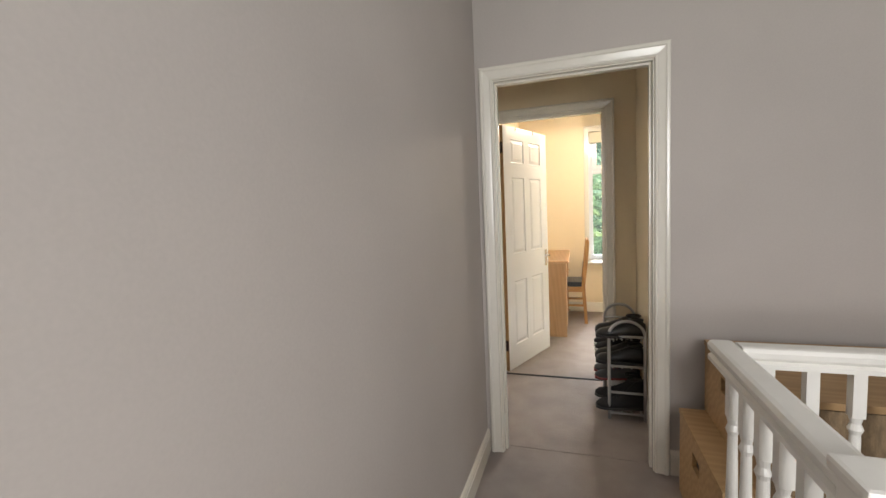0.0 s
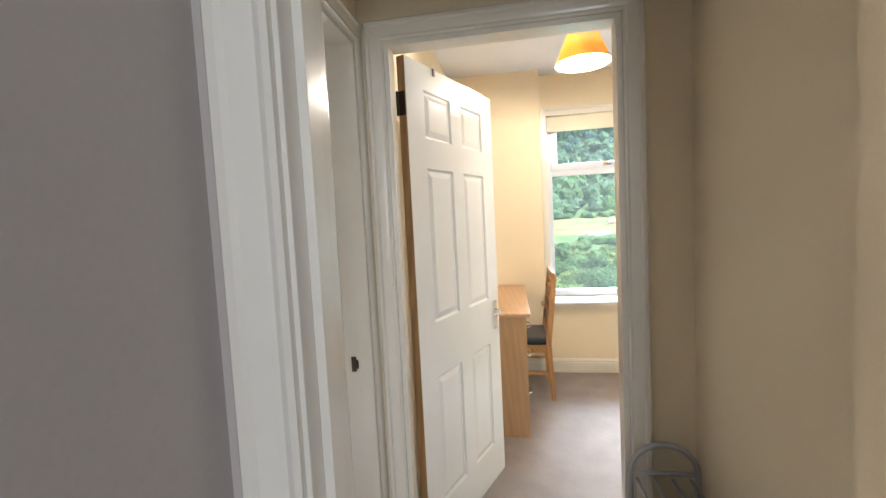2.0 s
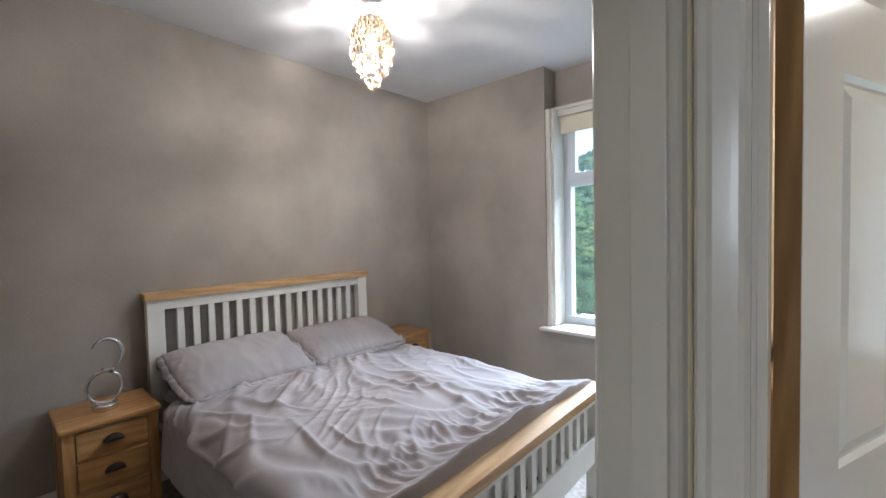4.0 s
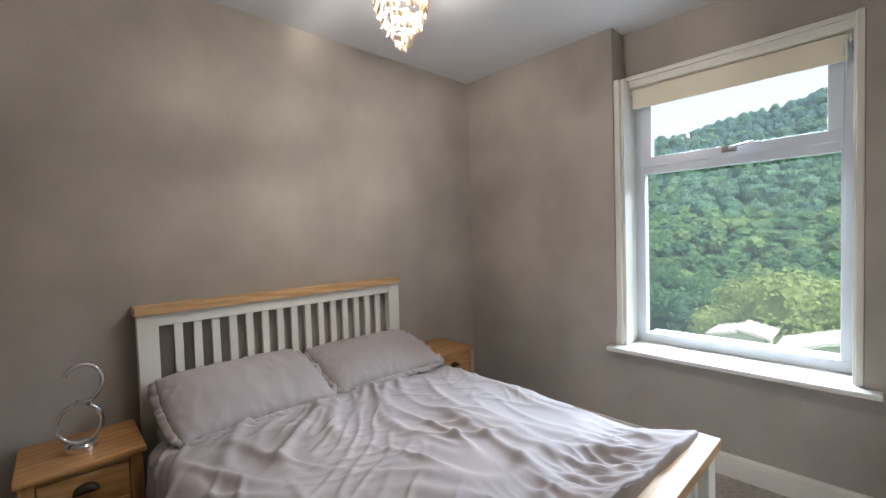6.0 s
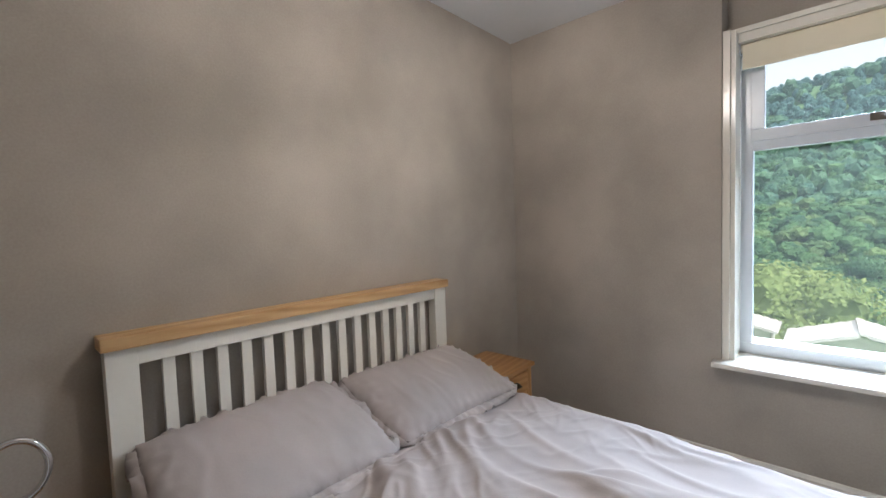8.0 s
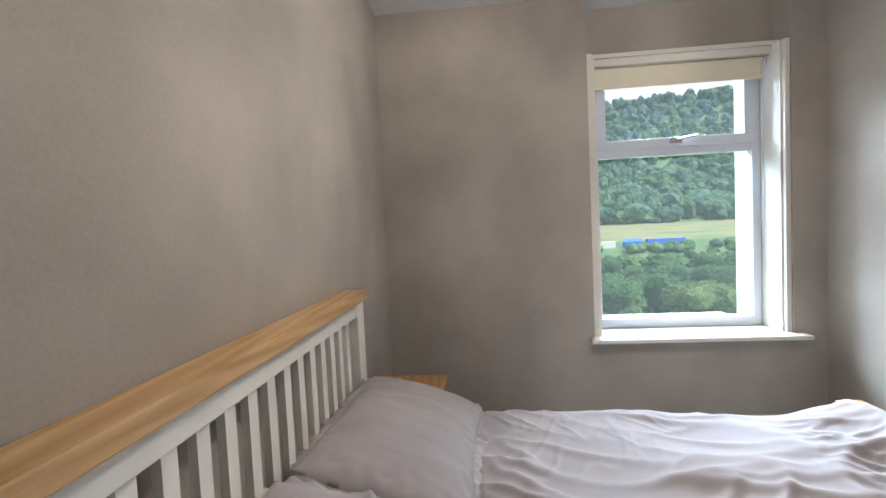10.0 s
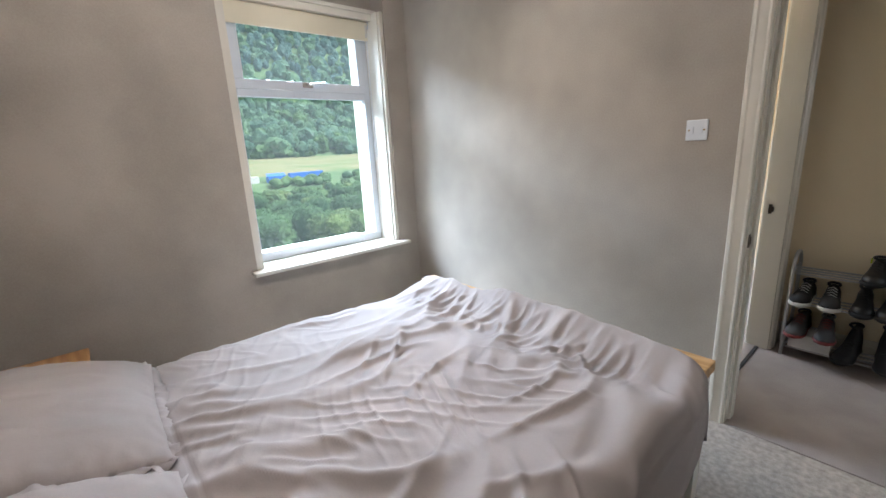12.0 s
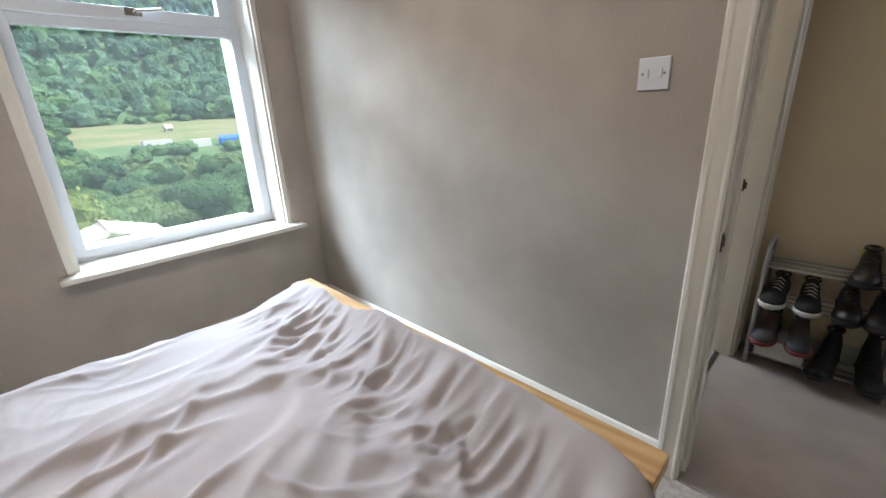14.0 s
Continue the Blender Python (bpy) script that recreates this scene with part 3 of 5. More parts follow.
# ---- bedroom ----
def bed():
    b = thing("double_bed", (0, 0, 0), 0, "cream painted slatted double bed with pale oak caps, unmade", "bed")
    y0, y1 = 3.385, 4.90
    hx = -3.225
    for nm, cx, top, s0, s1, low, slats in (("headboard", hx, 1.076, 0.50, 0.975, 0.30, 15), ("footboard", -1.285, 0.575, 0.325, 0.495, 0.19, 15)):
        g = new(nm)
        g.parent = b
        w = 0.022
        for a in (y0, y1 - 0.085):
            pbox("post", g, M_CREAMWOOD, cx - 0.027, cx + 0.027, a, a + 0.085, 0, top - 0.042, 0.003)
        pbox("top_rail", g, M_CREAMWOOD, cx - w, cx + w, y0 + 0.085, y1 - 0.085, s1, top - 0.042, 0.002)
        pbox("bottom_rail", g, M_CREAMWOOD, cx - w, cx + w, y0 + 0.085, y1 - 0.085, low, s0, 0.002)
        pbox("oak_cap", g, M_OAK, cx - 0.052, cx + 0.045, y0 - 0.010, y1 + 0.010, top - 0.042, top, 0.005, "pale knotty oak cap rail")
        span = (y1 - y0 - 0.17)
        step = span / (slats + 1)
        for i in range(slats):
            c = y0 + 0.085 + step * (i + 1)
            pbox("slat", g, M_CREAMWOOD, cx - 0.010, cx + 0.010, c - 0.018, c + 0.018, s0, s1)
    for a in (y0 + 0.012, y1 - 0.04):
        pbox("side_rail", b, M_CREAMWOOD, hx + 0.027, -1.312, a, a + 0.028, 0.20, 0.34, 0.002)
    pbox("slat_base", b, M_OAKX, hx + 0.03, -1.315, y0 + 0.045, y1 - 0.045, 0.27, 0.29)
    return b


bed()
bm = bmesh.new()
bx(bm, -3.19, -1.33, 3.43, 4.875, 0.292, 0.50)
tagged(new("mattress", finish(bm, "mattress", M_MATTRESS, bevel=0.03, segments=3)), "off-white mattress lying on the slatted bed", "mattress")


def crease(x, y, seed):
    """Height of cloth folds: long sagging ridges that sweep from the pillows towards the foot, with small crumples between."""
    wx = x + 0.07 * noise.noise(Vector((x * 2.3, y * 2.3, seed)))
    wy = y + 0.07 * noise.noise(Vector((x * 2.3, y * 2.3, seed + 7)))
    sag = wy - 0.50 * (wx + 2.15) ** 2
    total = 0.0
    for v, fu, fv, amp, cut, sd in ((sag, 1.3, 4.4, 0.9, 4.4, 0), (sag + 0.25 * wx, 1.9, 6.8, 0.6, 4.4, 11), (wy * 0.8 - wx * 0.55, 2.4, 7.0, 0.6, 4.4, 23), (wy + 0.9 * wx, 5.0, 9.0, 0.28, 3.6, 31), (wy * 0.6 - wx * 0.9, 7.0, 11.0, 0.20, 3.6, 47)):
        n = noise.noise(Vector((wx * fu, v * fv, seed + sd)))
        where = max(0.0, min(1.0, 0.42 + 2.0 * noise.noise(Vector((x * 1.9, y * 1.9, seed + 3 * sd + 5)))))
        total += amp * where * math.exp(-(n * cut * 1.7) ** 2)
    far_side = float(np.interp(y, (0.1, 0.45), (1.0, 0.5)))
    foot = math.exp(-((x + 1.45) / 0.16) ** 2)
    total *= far_side + (1 - far_side) * foot
    crumple = max(0.0, 1 - 3.2 * abs(noise.noise(Vector((x * 6 + 2 * y, y * 20, seed + 90)))))
    return total + foot * 0.5 * crumple * float(np.interp(y, (-0.7, -0.5, 0.5, 0.7), (0.2, 1, 1, 0.5)))


def duvet():
    nx, ny = 250, 270
    xa, xb = -2.87, -1.340
    mid, half = 4.143, 0.785
    bm = bmesh.new()
    rows = []
    arc = 2.08
    for i in range(nx):
        x = xa + (xb - xa) * i / (nx - 1)
        fx = i / (nx - 1)
        row = []
        for j in range(ny):
            s = -arc / 2 + arc * j / (ny - 1)
            a = abs(s)
            sign = 1 if s > 0 else -1
            edge = half - 0.075
            if a <= edge:
                y, z, ny_, nz_ = s, 0.0, 0.0, 1.0
            elif a <= edge + 0.118:
                t = (a - edge) / 0.118 * math.pi / 2
                y, z = sign * (edge + 0.075 * math.sin(t)), -0.075 * (1 - math.cos(t))
                ny_, nz_ = sign * math.sin(t), math.cos(t)
            else:
                d = (a - edge - 0.118) * (1 - 0.6 * float(np.interp(fx, (0.78, 1.0), (0, 1))))
                y, z = sign * (edge + 0.075 + 0.10 * d), -0.075 - d * 1.15
                ny_, nz_ = sign, 0.1
            base = 0.556 - 0.025 * fx - 0.02 * max(0, s) * (0.4 + fx)
            base += 0.035 * (1 - (s / 1.0) ** 2) * math.sin(math.pi * min(1, fx * 1.1))
            base += 0.018 * noise.noise(Vector((x * 3, s * 3, 4.0)))
            # the cloth bunches up against the footboard and is thicker at the head seam
            bunch = math.exp(-((xb - 0.03 - x) / 0.085) ** 2)
            rise = float(np.interp(s, (-0.85, -0.68, -0.46, 0.40, 0.60, 0.72), (0.050, 0.085, 0.108, 0.095, 0.085, 0.085)))
            lump = 1 + 0.22 * noise.noise(Vector((s * 6 + 0.8 * noise.noise(Vector((x * 9, s * 4, 2))), 3.1, x * 6)))
            base += bunch * rise * lump
            over = 0.0
            if fx > 0.90:
                over = 0.42 * rise * lump * math.sin(math.pi * (fx - 0.90) / 0.10)
            over += bunch * float(np.interp(s, (-0.7, -0.5, 0.35, 0.6), (0.0, 0.020, 0.020, 0.040)))
            if fx > 0.978:
                z -= ((fx - 0.978) / 0.022) ** 2 * (0.05 + rise * 0.6)
            near_head = math.exp(-((x - xa) / 0.05) ** 2)
            w = crease(x, s, 1.0)
            amp = 0.036 * (0.75 + 0.25 * fx) * (1 - 0.6 * near_head) * (1 - 0.78 * bunch)
            if a > edge + 0.1:
                w = 0.35 * w + 0.35 * max(0.0, noise.noise(Vector((x * 6, 0.4 * s, 9.0)))) * min(1, (a - edge) * 5)
            off = amp * w
            off -= 0.007 * math.exp(-((x + 2.715 + 0.01 * math.sin(s * 5)) / 0.007) ** 2)
            seam = 0.012 * near_head * abs(noise.noise(Vector((s * 16, 0, 2))))
            row.append(bm.verts.new((x + (0.02 * noise.noise(Vector((s * 5, 1, 1))) if fx < 0.05 else over), mid + y + ny_ * off, base + z + nz_ * off + seam)))
        rows.append(row)
    for r, q in zip(rows, rows[1:]):
        for k in range(ny - 1):
            bm.faces.new((r[k], r[k + 1], q[k + 1], q[k]))
    d = thing("duvet", (0, 0, 0), 0, "crumpled pinkish grey cotton duvet spread over the bed", "duvet")
    ob = part("cover", bm, M_SHEET, d, smooth=True)
    mod = ob.modifiers.new("thick", "SOLIDIFY")
    mod.thickness, mod.offset = 0.012, -1
    # turned hem along the head end
    bm = bmesh.new()
    tube(bm, [(xa + 0.004 + 0.02 * noise.noise(Vector((s * 5, 1, 1))), mid + s, 0.568 + 0.018 * noise.noise(Vector((xa * 3, s * 3, 4.0))) + 0.008) for s in [(-0.70 + 1.4 * k / 60) for k in range(61)]], 0.009, 8)
    part("hem", bm, M_SHEET, d, smooth=True)


duvet()


def pillow(name, place, rz, tilt, length, width, seed, label):
    """A stuffed pillow in a case with a flat ruffled border."""
    nx, ny = 90, 60
    t = thing(name, (0, 0, 0), 0, label, "pillow", "pillows on the bed")
    t.matrix_world = pose(*place, 0, tilt, rz)
    bm = bmesh.new()
    sides = []
    for side in (1, -1):
        g = []
        for i in range(nx + 1):
            u = -1 + 2 * i / nx
            row = []
            for j in range(ny + 1):
                v = -1 + 2 * j / ny
                h = max(0.0, (1 - abs(u) ** 3.0)) ** 0.55 * max(0.0, (1 - abs(v) ** 2.6)) ** 0.55
                pinch = 1 - 0.05 * v * v
                x, y = v * width / 2 * (1 + 0.05 * abs(u * v)), u * length / 2 * pinch
                wr = noise.noise(Vector((x * 7 + 3 * y, y * 16, seed))) * 0.004 + max(0, 1 - 4 * abs(noise.noise(Vector((x * 5, y * 9, seed + 5))))) * 0.002
                edge = max(abs(u), abs(v))
                wr += 0.012 * max(0, edge - 0.75) * 4 * noise.noise(Vector((x * 30, y * 30, seed)))
                z = side * (0.075 if side > 0 else 0.05) * h + (wr if side > 0 else 0) * (0.3 + h)
                row.append(bm.verts.new((x, y, z)))
            g.append(row)
        for a, b in zip(g, g[1:]):
            for k in range(ny):
                bm.faces.new((a[k], a[k + 1], b[k + 1], b[k]) if side > 0 else (b[k], b[k + 1], a[k + 1], a[k]))
        sides.append(g)
    bmesh.ops.remove_doubles(bm, verts=bm.verts, dist=0.0005)
    part("cushion", bm, M_SHEET, t, smooth=True)
    bm = bmesh.new()
    ring = []
    n = 260
    for i in range(n):
        a = 2 * math.pi * i / n
        c, s = math.cos(a), math.sin(a)
        r = 1 / max(abs(c), abs(s)) if max(abs(c), abs(s)) else 1
        k = 1 / (abs(c) ** 9 + abs(s) ** 9) ** (1 / 9)
        px, py = c * k * width / 2 * 0.985, s * k * length / 2 * 0.955
        ruf = 0.017 * noise.noise(Vector((px * 40, py * 40, seed)))
        ring.append([bm.verts.new((px * 0.97, py * 0.97, 0.002)), bm.verts.new((px * 1.05 + c * 0.008, py * 1.03 + s * 0.008, 0.000 + 0.5 * ruf)), bm.verts.new((px + c * 0.046, py + s * 0.046, ruf * 2.4 - 0.012))])
    for i in range(n):
        for k in range(2):
            bm.faces.new((ring[i][k], ring[i][k + 1], ring[(i + 1) % n][k + 1], ring[(i + 1) % n][k]))
    ob = part("border", bm, M_SHEET, t, "flat ruffled pillowcase border", smooth=True)
    mod = ob.modifiers.new("thick", "SOLIDIFY")
    mod.thickness = 0.003


pillow("pillow", (-2.965, 3.785, 0.650), 1.5, 18, 0.71, 0.47, 1.3, "pinkish grey cotton pillow propped against the headboard beside the lamp")
pillow("pillow", (-2.96, 4.53, 0.640), -2.5, 15, 0.72, 0.46, 6.1, "pinkish grey cotton pillow propped against the headboard nearer the window")


def bedside_cabinet(place, label):
    """Front faces local +x; origin at the floor, back left corner."""
    c = thing("bedside_cabinet", place, 0, label, "bedside cabinet", "bedside cabinets by the bed")
    D, W, Hc = 0.345, 0.365, 0.545
    pbox("top", c, M_OAKX, -0.0, D + 0.02, -0.012, W + 0.012, Hc - 0.024, Hc, 0.007)
    for a in (0.0, W - 0.045):
        for q in (0.0, D - 0.045):
            pbox("leg", c, M_OAKZ, q, q + 0.045, a, a + 0.045, 0, Hc - 0.024, 0.002)
    for a in (0.006, W - 0.022):
        pbox("side_panel", c, M_OAKX, 0.045, D - 0.045, a, a + 0.016, 0.07, Hc - 0.024)
    pbox("back_panel", c, M_OAKX, 0.004, 0.012, 0.045, W - 0.045, 0.07, Hc - 0.024)
    for z in (0.062, 0.215, 0.365, Hc - 0.042):
        pbox("rail", c, M_OAKX, D - 0.03, D - 0.002, 0.045, W - 0.045, z, z + 0.018)
    for z0, z1 in ((0.082, 0.213), (0.235, 0.363), (0.385, 0.501)):
        dr = pbox("drawer_front", c, M_OAKX, D - 0.018, D + 0.004, 0.048, W - 0.048, z0, z1, 0.002)
        bm = bmesh.new()
        zc, yc = (z0 + z1) / 2 + 0.005, W / 2
        seg = 10
        rows = []
        for i in range(seg + 1):
            th = math.pi * i / seg
            rows.append([bm.verts.new((D + 0.004 + 0.024 * math.sin(ph), yc + 0.040 * math.cos(th), zc - 0.012 + 0.030 * math.sin(th) * math.cos(ph))) for ph in [math.pi / 2 * k / 5 for k in range(6)]])
        for a, b in zip(rows, rows[1:]):
            for k in range(5):
                bm.faces.new((a[k], a[k + 1], b[k + 1], b[k]))
        ob = part("cup_handle", bm, M_DARKMETAL, dr, "dark cup handle", smooth=True)
        mod = ob.modifiers.new("thick", "SOLIDIFY")
        mod.thickness = 0.002
    return c


bedside_cabinet((-3.262, 2.985, 0), "oak bedside cabinet with three drawers, a chrome lamp on top")
bedside_cabinet((-3.262, 4.972, 0), "oak bedside cabinet with three drawers in the corner by the window")


def loop_lamp():
    t = thing("table_lamp", (-3.06, 3.165, 0.545), 0, "chrome looped strip table lamp on the oak bedside cabinet", "lamp")
    bm = bmesh.new()
    lathe(bm, [(0.0, 0.0), (0.052, 0.0), (0.055, 0.004), (0.055, 0.024), (0.051, 0.029), (0.0, 0.029)], 32, caps=False)
    part("base", bm, M_CHROME, t, smooth=False)
    pts = []
    for i in range(40):
        a = radians(62 - 362 * i / 39)
        pts.append((0.010 - 0.016 * i / 39, 0.070 * math.cos(a), 0.108 + 0.078 * math.sin(a)))
    for i in range(34):
        a = radians(-112 + 262 * i / 33)
        pts.append((-0.006 + 0.014 * i / 33, 0.016 + 0.062 * math.cos(a), 0.268 + 0.078 * math.sin(a)))
    bm = bmesh.new()
    tube(bm, pts, 0.0085, 10)
    part("loop", bm, M_CHROME, t, "chrome figure-of-eight loop", smooth=True)
    bm = bmesh.new()
    tube(bm, [(p[0] + 0.006, p[1] * 0.985, p[2]) for p in pts[41:]], 0.0025, 6)
    part("light_strip", bm, M_UPVC, t, "white light strip inside the loop", smooth=True)


loop_lamp()


def crystal_pendant():
    x, y, z = PENDANT
    t = thing("crystal_pendant_light", (x, y, 0), 0, "lit beaded crystal pendant light under the bedroom ceiling", "ceiling light")
    bm = bmesh.new()
    lathe(bm, [(0.0, H), (0.045, H), (0.048, H - 0.01), (0.03, H - 0.03), (0.008, H - 0.038), (0.0, H - 0.038)], 20, caps=False)
    part("ceiling_rose", bm, M_UPVC, t, smooth=True)
    bm = bmesh.new()
    tube(bm, [(0, 0, H - 0.03), (0, 0, 2.50)], 0.0035, 6)
    part("cord", bm, M_CHROME, t)
    bm = bmesh.new()
    lathe(bm, [(0.0, 2.525), (0.035, 2.52), (0.052, 2.505), (0.058, 2.49), (0.03, 2.488)], 20, caps=False)
    lathe(bm, [(0.0, 2.50), (0.016, 2.50), (0.016, 2.44), (0.0, 2.44)], 12, caps=False)
    part("cap", bm, M_CHROME, t, smooth=True)
    bm = bmesh.new()
    lathe(bm, [(0.0, 2.44), (0.016, 2.43), (0.028, 2.40), (0.03, 2.38), (0.022, 2.355), (0.0, 2.345)], 16, caps=False)
    ob = part("bulb", bm, M_BULB, t, smooth=True)
    ob.visible_shadow = False
    rnd = random.Random(5)
    prof = [(0.062, 2.485), (0.082, 2.455), (0.100, 2.42), (0.112, 2.385), (0.115, 2.35), (0.110, 2.315), (0.098, 2.28), (0.082, 2.245), (0.063, 2.21), (0.042, 2.175), (0.020, 2.15)]
    bm = bmesh.new()
    fm = bmesh.new()
    for k, (r, zz) in enumerate(prof):
        n = max(6, int(2 * math.pi * r / 0.023))
        for i in range(n):
            if zz < 2.40 and rnd.random() < 0.24:
                continue
            a = 2 * math.pi * (i + 0.5 * (k % 2)) / n
            rr = r + rnd.uniform(-0.003, 0.003)
            m = pose(rr * math.cos(a), rr * math.sin(a), zz + rnd.uniform(-0.003, 0.003), rnd.uniform(-25, 25), rnd.uniform(-25, 25), math.degrees(a))
            s = rnd.uniform(0.0085, 0.0105)
            bmesh.ops.create_icosphere(bm, subdivisions=1, radius=1.0, matrix=m @ Matrix.Diagonal((s * 0.7, s, s * 1.9, 1)))
        tube(fm, [(r * 0.96 * math.cos(2 * math.pi * i / 20), r * 0.96 * math.sin(2 * math.pi * i / 20), zz + 0.012) for i in range(20)], 0.0014, 4, closed=True)
    tagged(part("beads", bm, M_CRYSTAL, t, "clear glass beads in rings"), kind="stuff")
    part("wire_frame", fm, M_CHROME, t)


crystal_pendant()


# ---- study ----
def study_lamp():
    x, y, z = STUDY_LAMP
    t = thing("study_pendant_light", (x, y, 0), 0, "lit orange fabric pendant shade in the study", "ceiling light")
    bm = bmesh.new()
    lathe(bm, [(0.0, H), (0.045, H), (0.045, H - 0.012), (0.02, H - 0.03), (0.0, H - 0.03)], 20, caps=False)
    part("ceiling_rose", bm, M_UPVC, t, smooth=True)
    bm = bmesh.new()
    tube(bm, [(0, 0, H - 0.02), (0, 0, 2.40)], 0.004, 6)
    part("cord", bm, M_UPVC, t)
    bm = bmesh.new()
    lathe(bm, [(0.158, z), (0.085, z + 0.17)], 40, caps=False)
    ob = part("shade", bm, M_SHADE, t, "orange conical fabric shade", smooth=True)
    mod = ob.modifiers.new("thick", "SOLIDIFY")
    mod.thickness = 0.0015
    bm = bmesh.new()
    lathe(bm, [(0.154, z + 0.002), (0.082, z + 0.168)], 40, caps=False)
    part("lining", bm, M_SHADE_IN, t, "white shade lining", smooth=True)
    bm = bmesh.new()
    lathe(bm, [(0.0, z + 0.14), (0.014, z + 0.13), (0.016, z + 0.10), (0.032, z + 0.06), (0.03, z + 0.035), (0.0, z + 0.018)], 16, caps=False)
    ob = part("bulb", bm, M_BULB, t, smooth=True)
    ob.visible_shadow = False
    bm = bmesh.new()
    lathe(bm, [(0.0, z + 0.20), (0.02, z + 0.20), (0.02, z + 0.14), (0.0, z + 0.14)], 12, caps=False)
    part("bulb_holder", bm, M_UPVC, t)


study_lamp()


def desk():
    d = thing("desk", (0, 0, 0), 0, "beech veneer desk with bar-handled drawers against the study wall", "desk")
    x0, x1, y0, y1, top = -0.575, -0.005, 4.61, 5.735, 0.80
    pbox("desktop", d, M_DESKTOP, x0, x1 + 0.015, y0 - 0.006, y1, top - 0.028, top, 0.010)
    for a in (y0, y1 - 0.022, y0 + 0.42):
        pbox("side_panel", d, M_DESK, x0 + 0.01, x1 - 0.012, a, a + 0.022, 0, top - 0.028, 0.002)
    pbox("back_panel", d, M_DESK, x0 + 0.012, x0 + 0.028, y0 + 0.022, y1 - 0.022, 0.25, top - 0.028)
    pbox("plinth", d, M_DESK, x1 - 0.05, x1 - 0.034, y0 + 0.022, y0 + 0.42, 0, 0.07)
    for z0, z1 in ((0.075, 0.385), (0.39, 0.575), (0.58, 0.765)):
        dr = pbox("drawer_front", d, M_DESK, x1 - 0.032, x1 - 0.012, y0 + 0.025, y0 + 0.417, z0, z1, 0.002)
        bm = bmesh.new()
        zc, yc = (z0 + z1) / 2, y0 + 0.22
        tube(bm, [(x1 - 0.013, yc - 0.07, zc), (x1 + 0.010, yc - 0.068, zc), (x1 + 0.016, yc - 0.05, zc), (x1 + 0.016, yc + 0.05, zc), (x1 + 0.010, yc + 0.068, zc), (x1 - 0.013, yc + 0.07, zc)], 0.005, 8)
        part("bar_handle", bm, M_CHROME, dr, "bright metal bar handle", smooth=True)


desk()


def dining_chair():
    c = thing("chair", (0.20, 5.36, 0), 0, "oak frame chair with black padded seat at the desk", "chair")
    # faces -x; back posts lean away
    for y in (-0.205, 0.170):
        bm = bmesh.new()
        prof = [(-0.035, 0), (0.000, 0), (-0.025, 0.44), (0.005, 0.70), (0.028, 0.95), (0.005, 0.975), (-0.010, 0.96), (-0.035, 0.70), (-0.065, 0.45)]
        a = [bm.verts.new((x, y, z)) for x, z in prof]
        b = [bm.verts.new((x, y + 0.035, z)) for x, z in prof]
        bm.faces.new(a), bm.faces.new(b)
        for i in range(len(prof)):
            bm.faces.new((a[i], a[(i + 1) % len(prof)], b[(i + 1) % len(prof)], b[i]))
        part("back_post", bm, M_OAKZ, c, bevel=0.003)
        pbox("leg", c, M_OAKZ, -0.45, -0.415, y, y + 0.035, 0, 0.43, 0.004)
        pbox("side_rail", c, M_OAKX, -0.42, -0.05, y + 0.008, y + 0.028, 0.37, 0.43, 0.002)
        pbox("stretcher", c, M_OAKX, -0.42, -0.035, y + 0.010, y + 0.026, 0.20, 0.225, 0.002)
    pbox("front_rail", c, M_OAKX, -0.44, -0.42, -0.17, 0.17, 0.37, 0.43, 0.002)
    pbox("back_rail", c, M_OAKX, -0.055, -0.035, -0.17, 0.17, 0.37, 0.43, 0.002)
    pbox("cross_stretcher", c, M_OAKX, -0.25, -0.23, -0.18, 0.18, 0.203, 0.223, 0.002)
    for z, dx in ((0.60, -0.014), (0.71, -0.004), (0.82, 0.005), (0.925, 0.014)):
        pbox("back_slat", c, M_OAKX, dx - 0.018, dx, -0.17, 0.17, z - 0.03, z + 0.03 if z < 0.9 else z + 0.045, 0.004)
    pbox("seat", c, M_SEAT, -0.46, -0.045, -0.205, 0.205, 0.43, 0.485, 0.018, "black padded vinyl seat")


dining_chair()


def over_door_hook(u):
    """A small hook hung over the top edge of the study door, u along the leaf."""
    h = thing("over_door_hook", (0, 0, 0), 0, "small dark metal clip over the top of the study door", "hook")
    h.matrix_world = pose(D2A + 0.012, 3.594, 0, 0, 0, 68.0)
    bm = bmesh.new()
    bx(bm, u - 0.008, u + 0.008, -0.0400, -0.0365, 1.992, 2.022), bx(bm, u - 0.009, u + 0.009, -0.0385, 0.0025, 2.0205, 2.0225), bx(bm, u - 0.009, u + 0.009, 0.0005, 0.0025, 1.98, 2.0205)
    part("strap", bm, M_DARKMETAL, h)


over_door_hook(0.20)
over_door_hook(0.50)

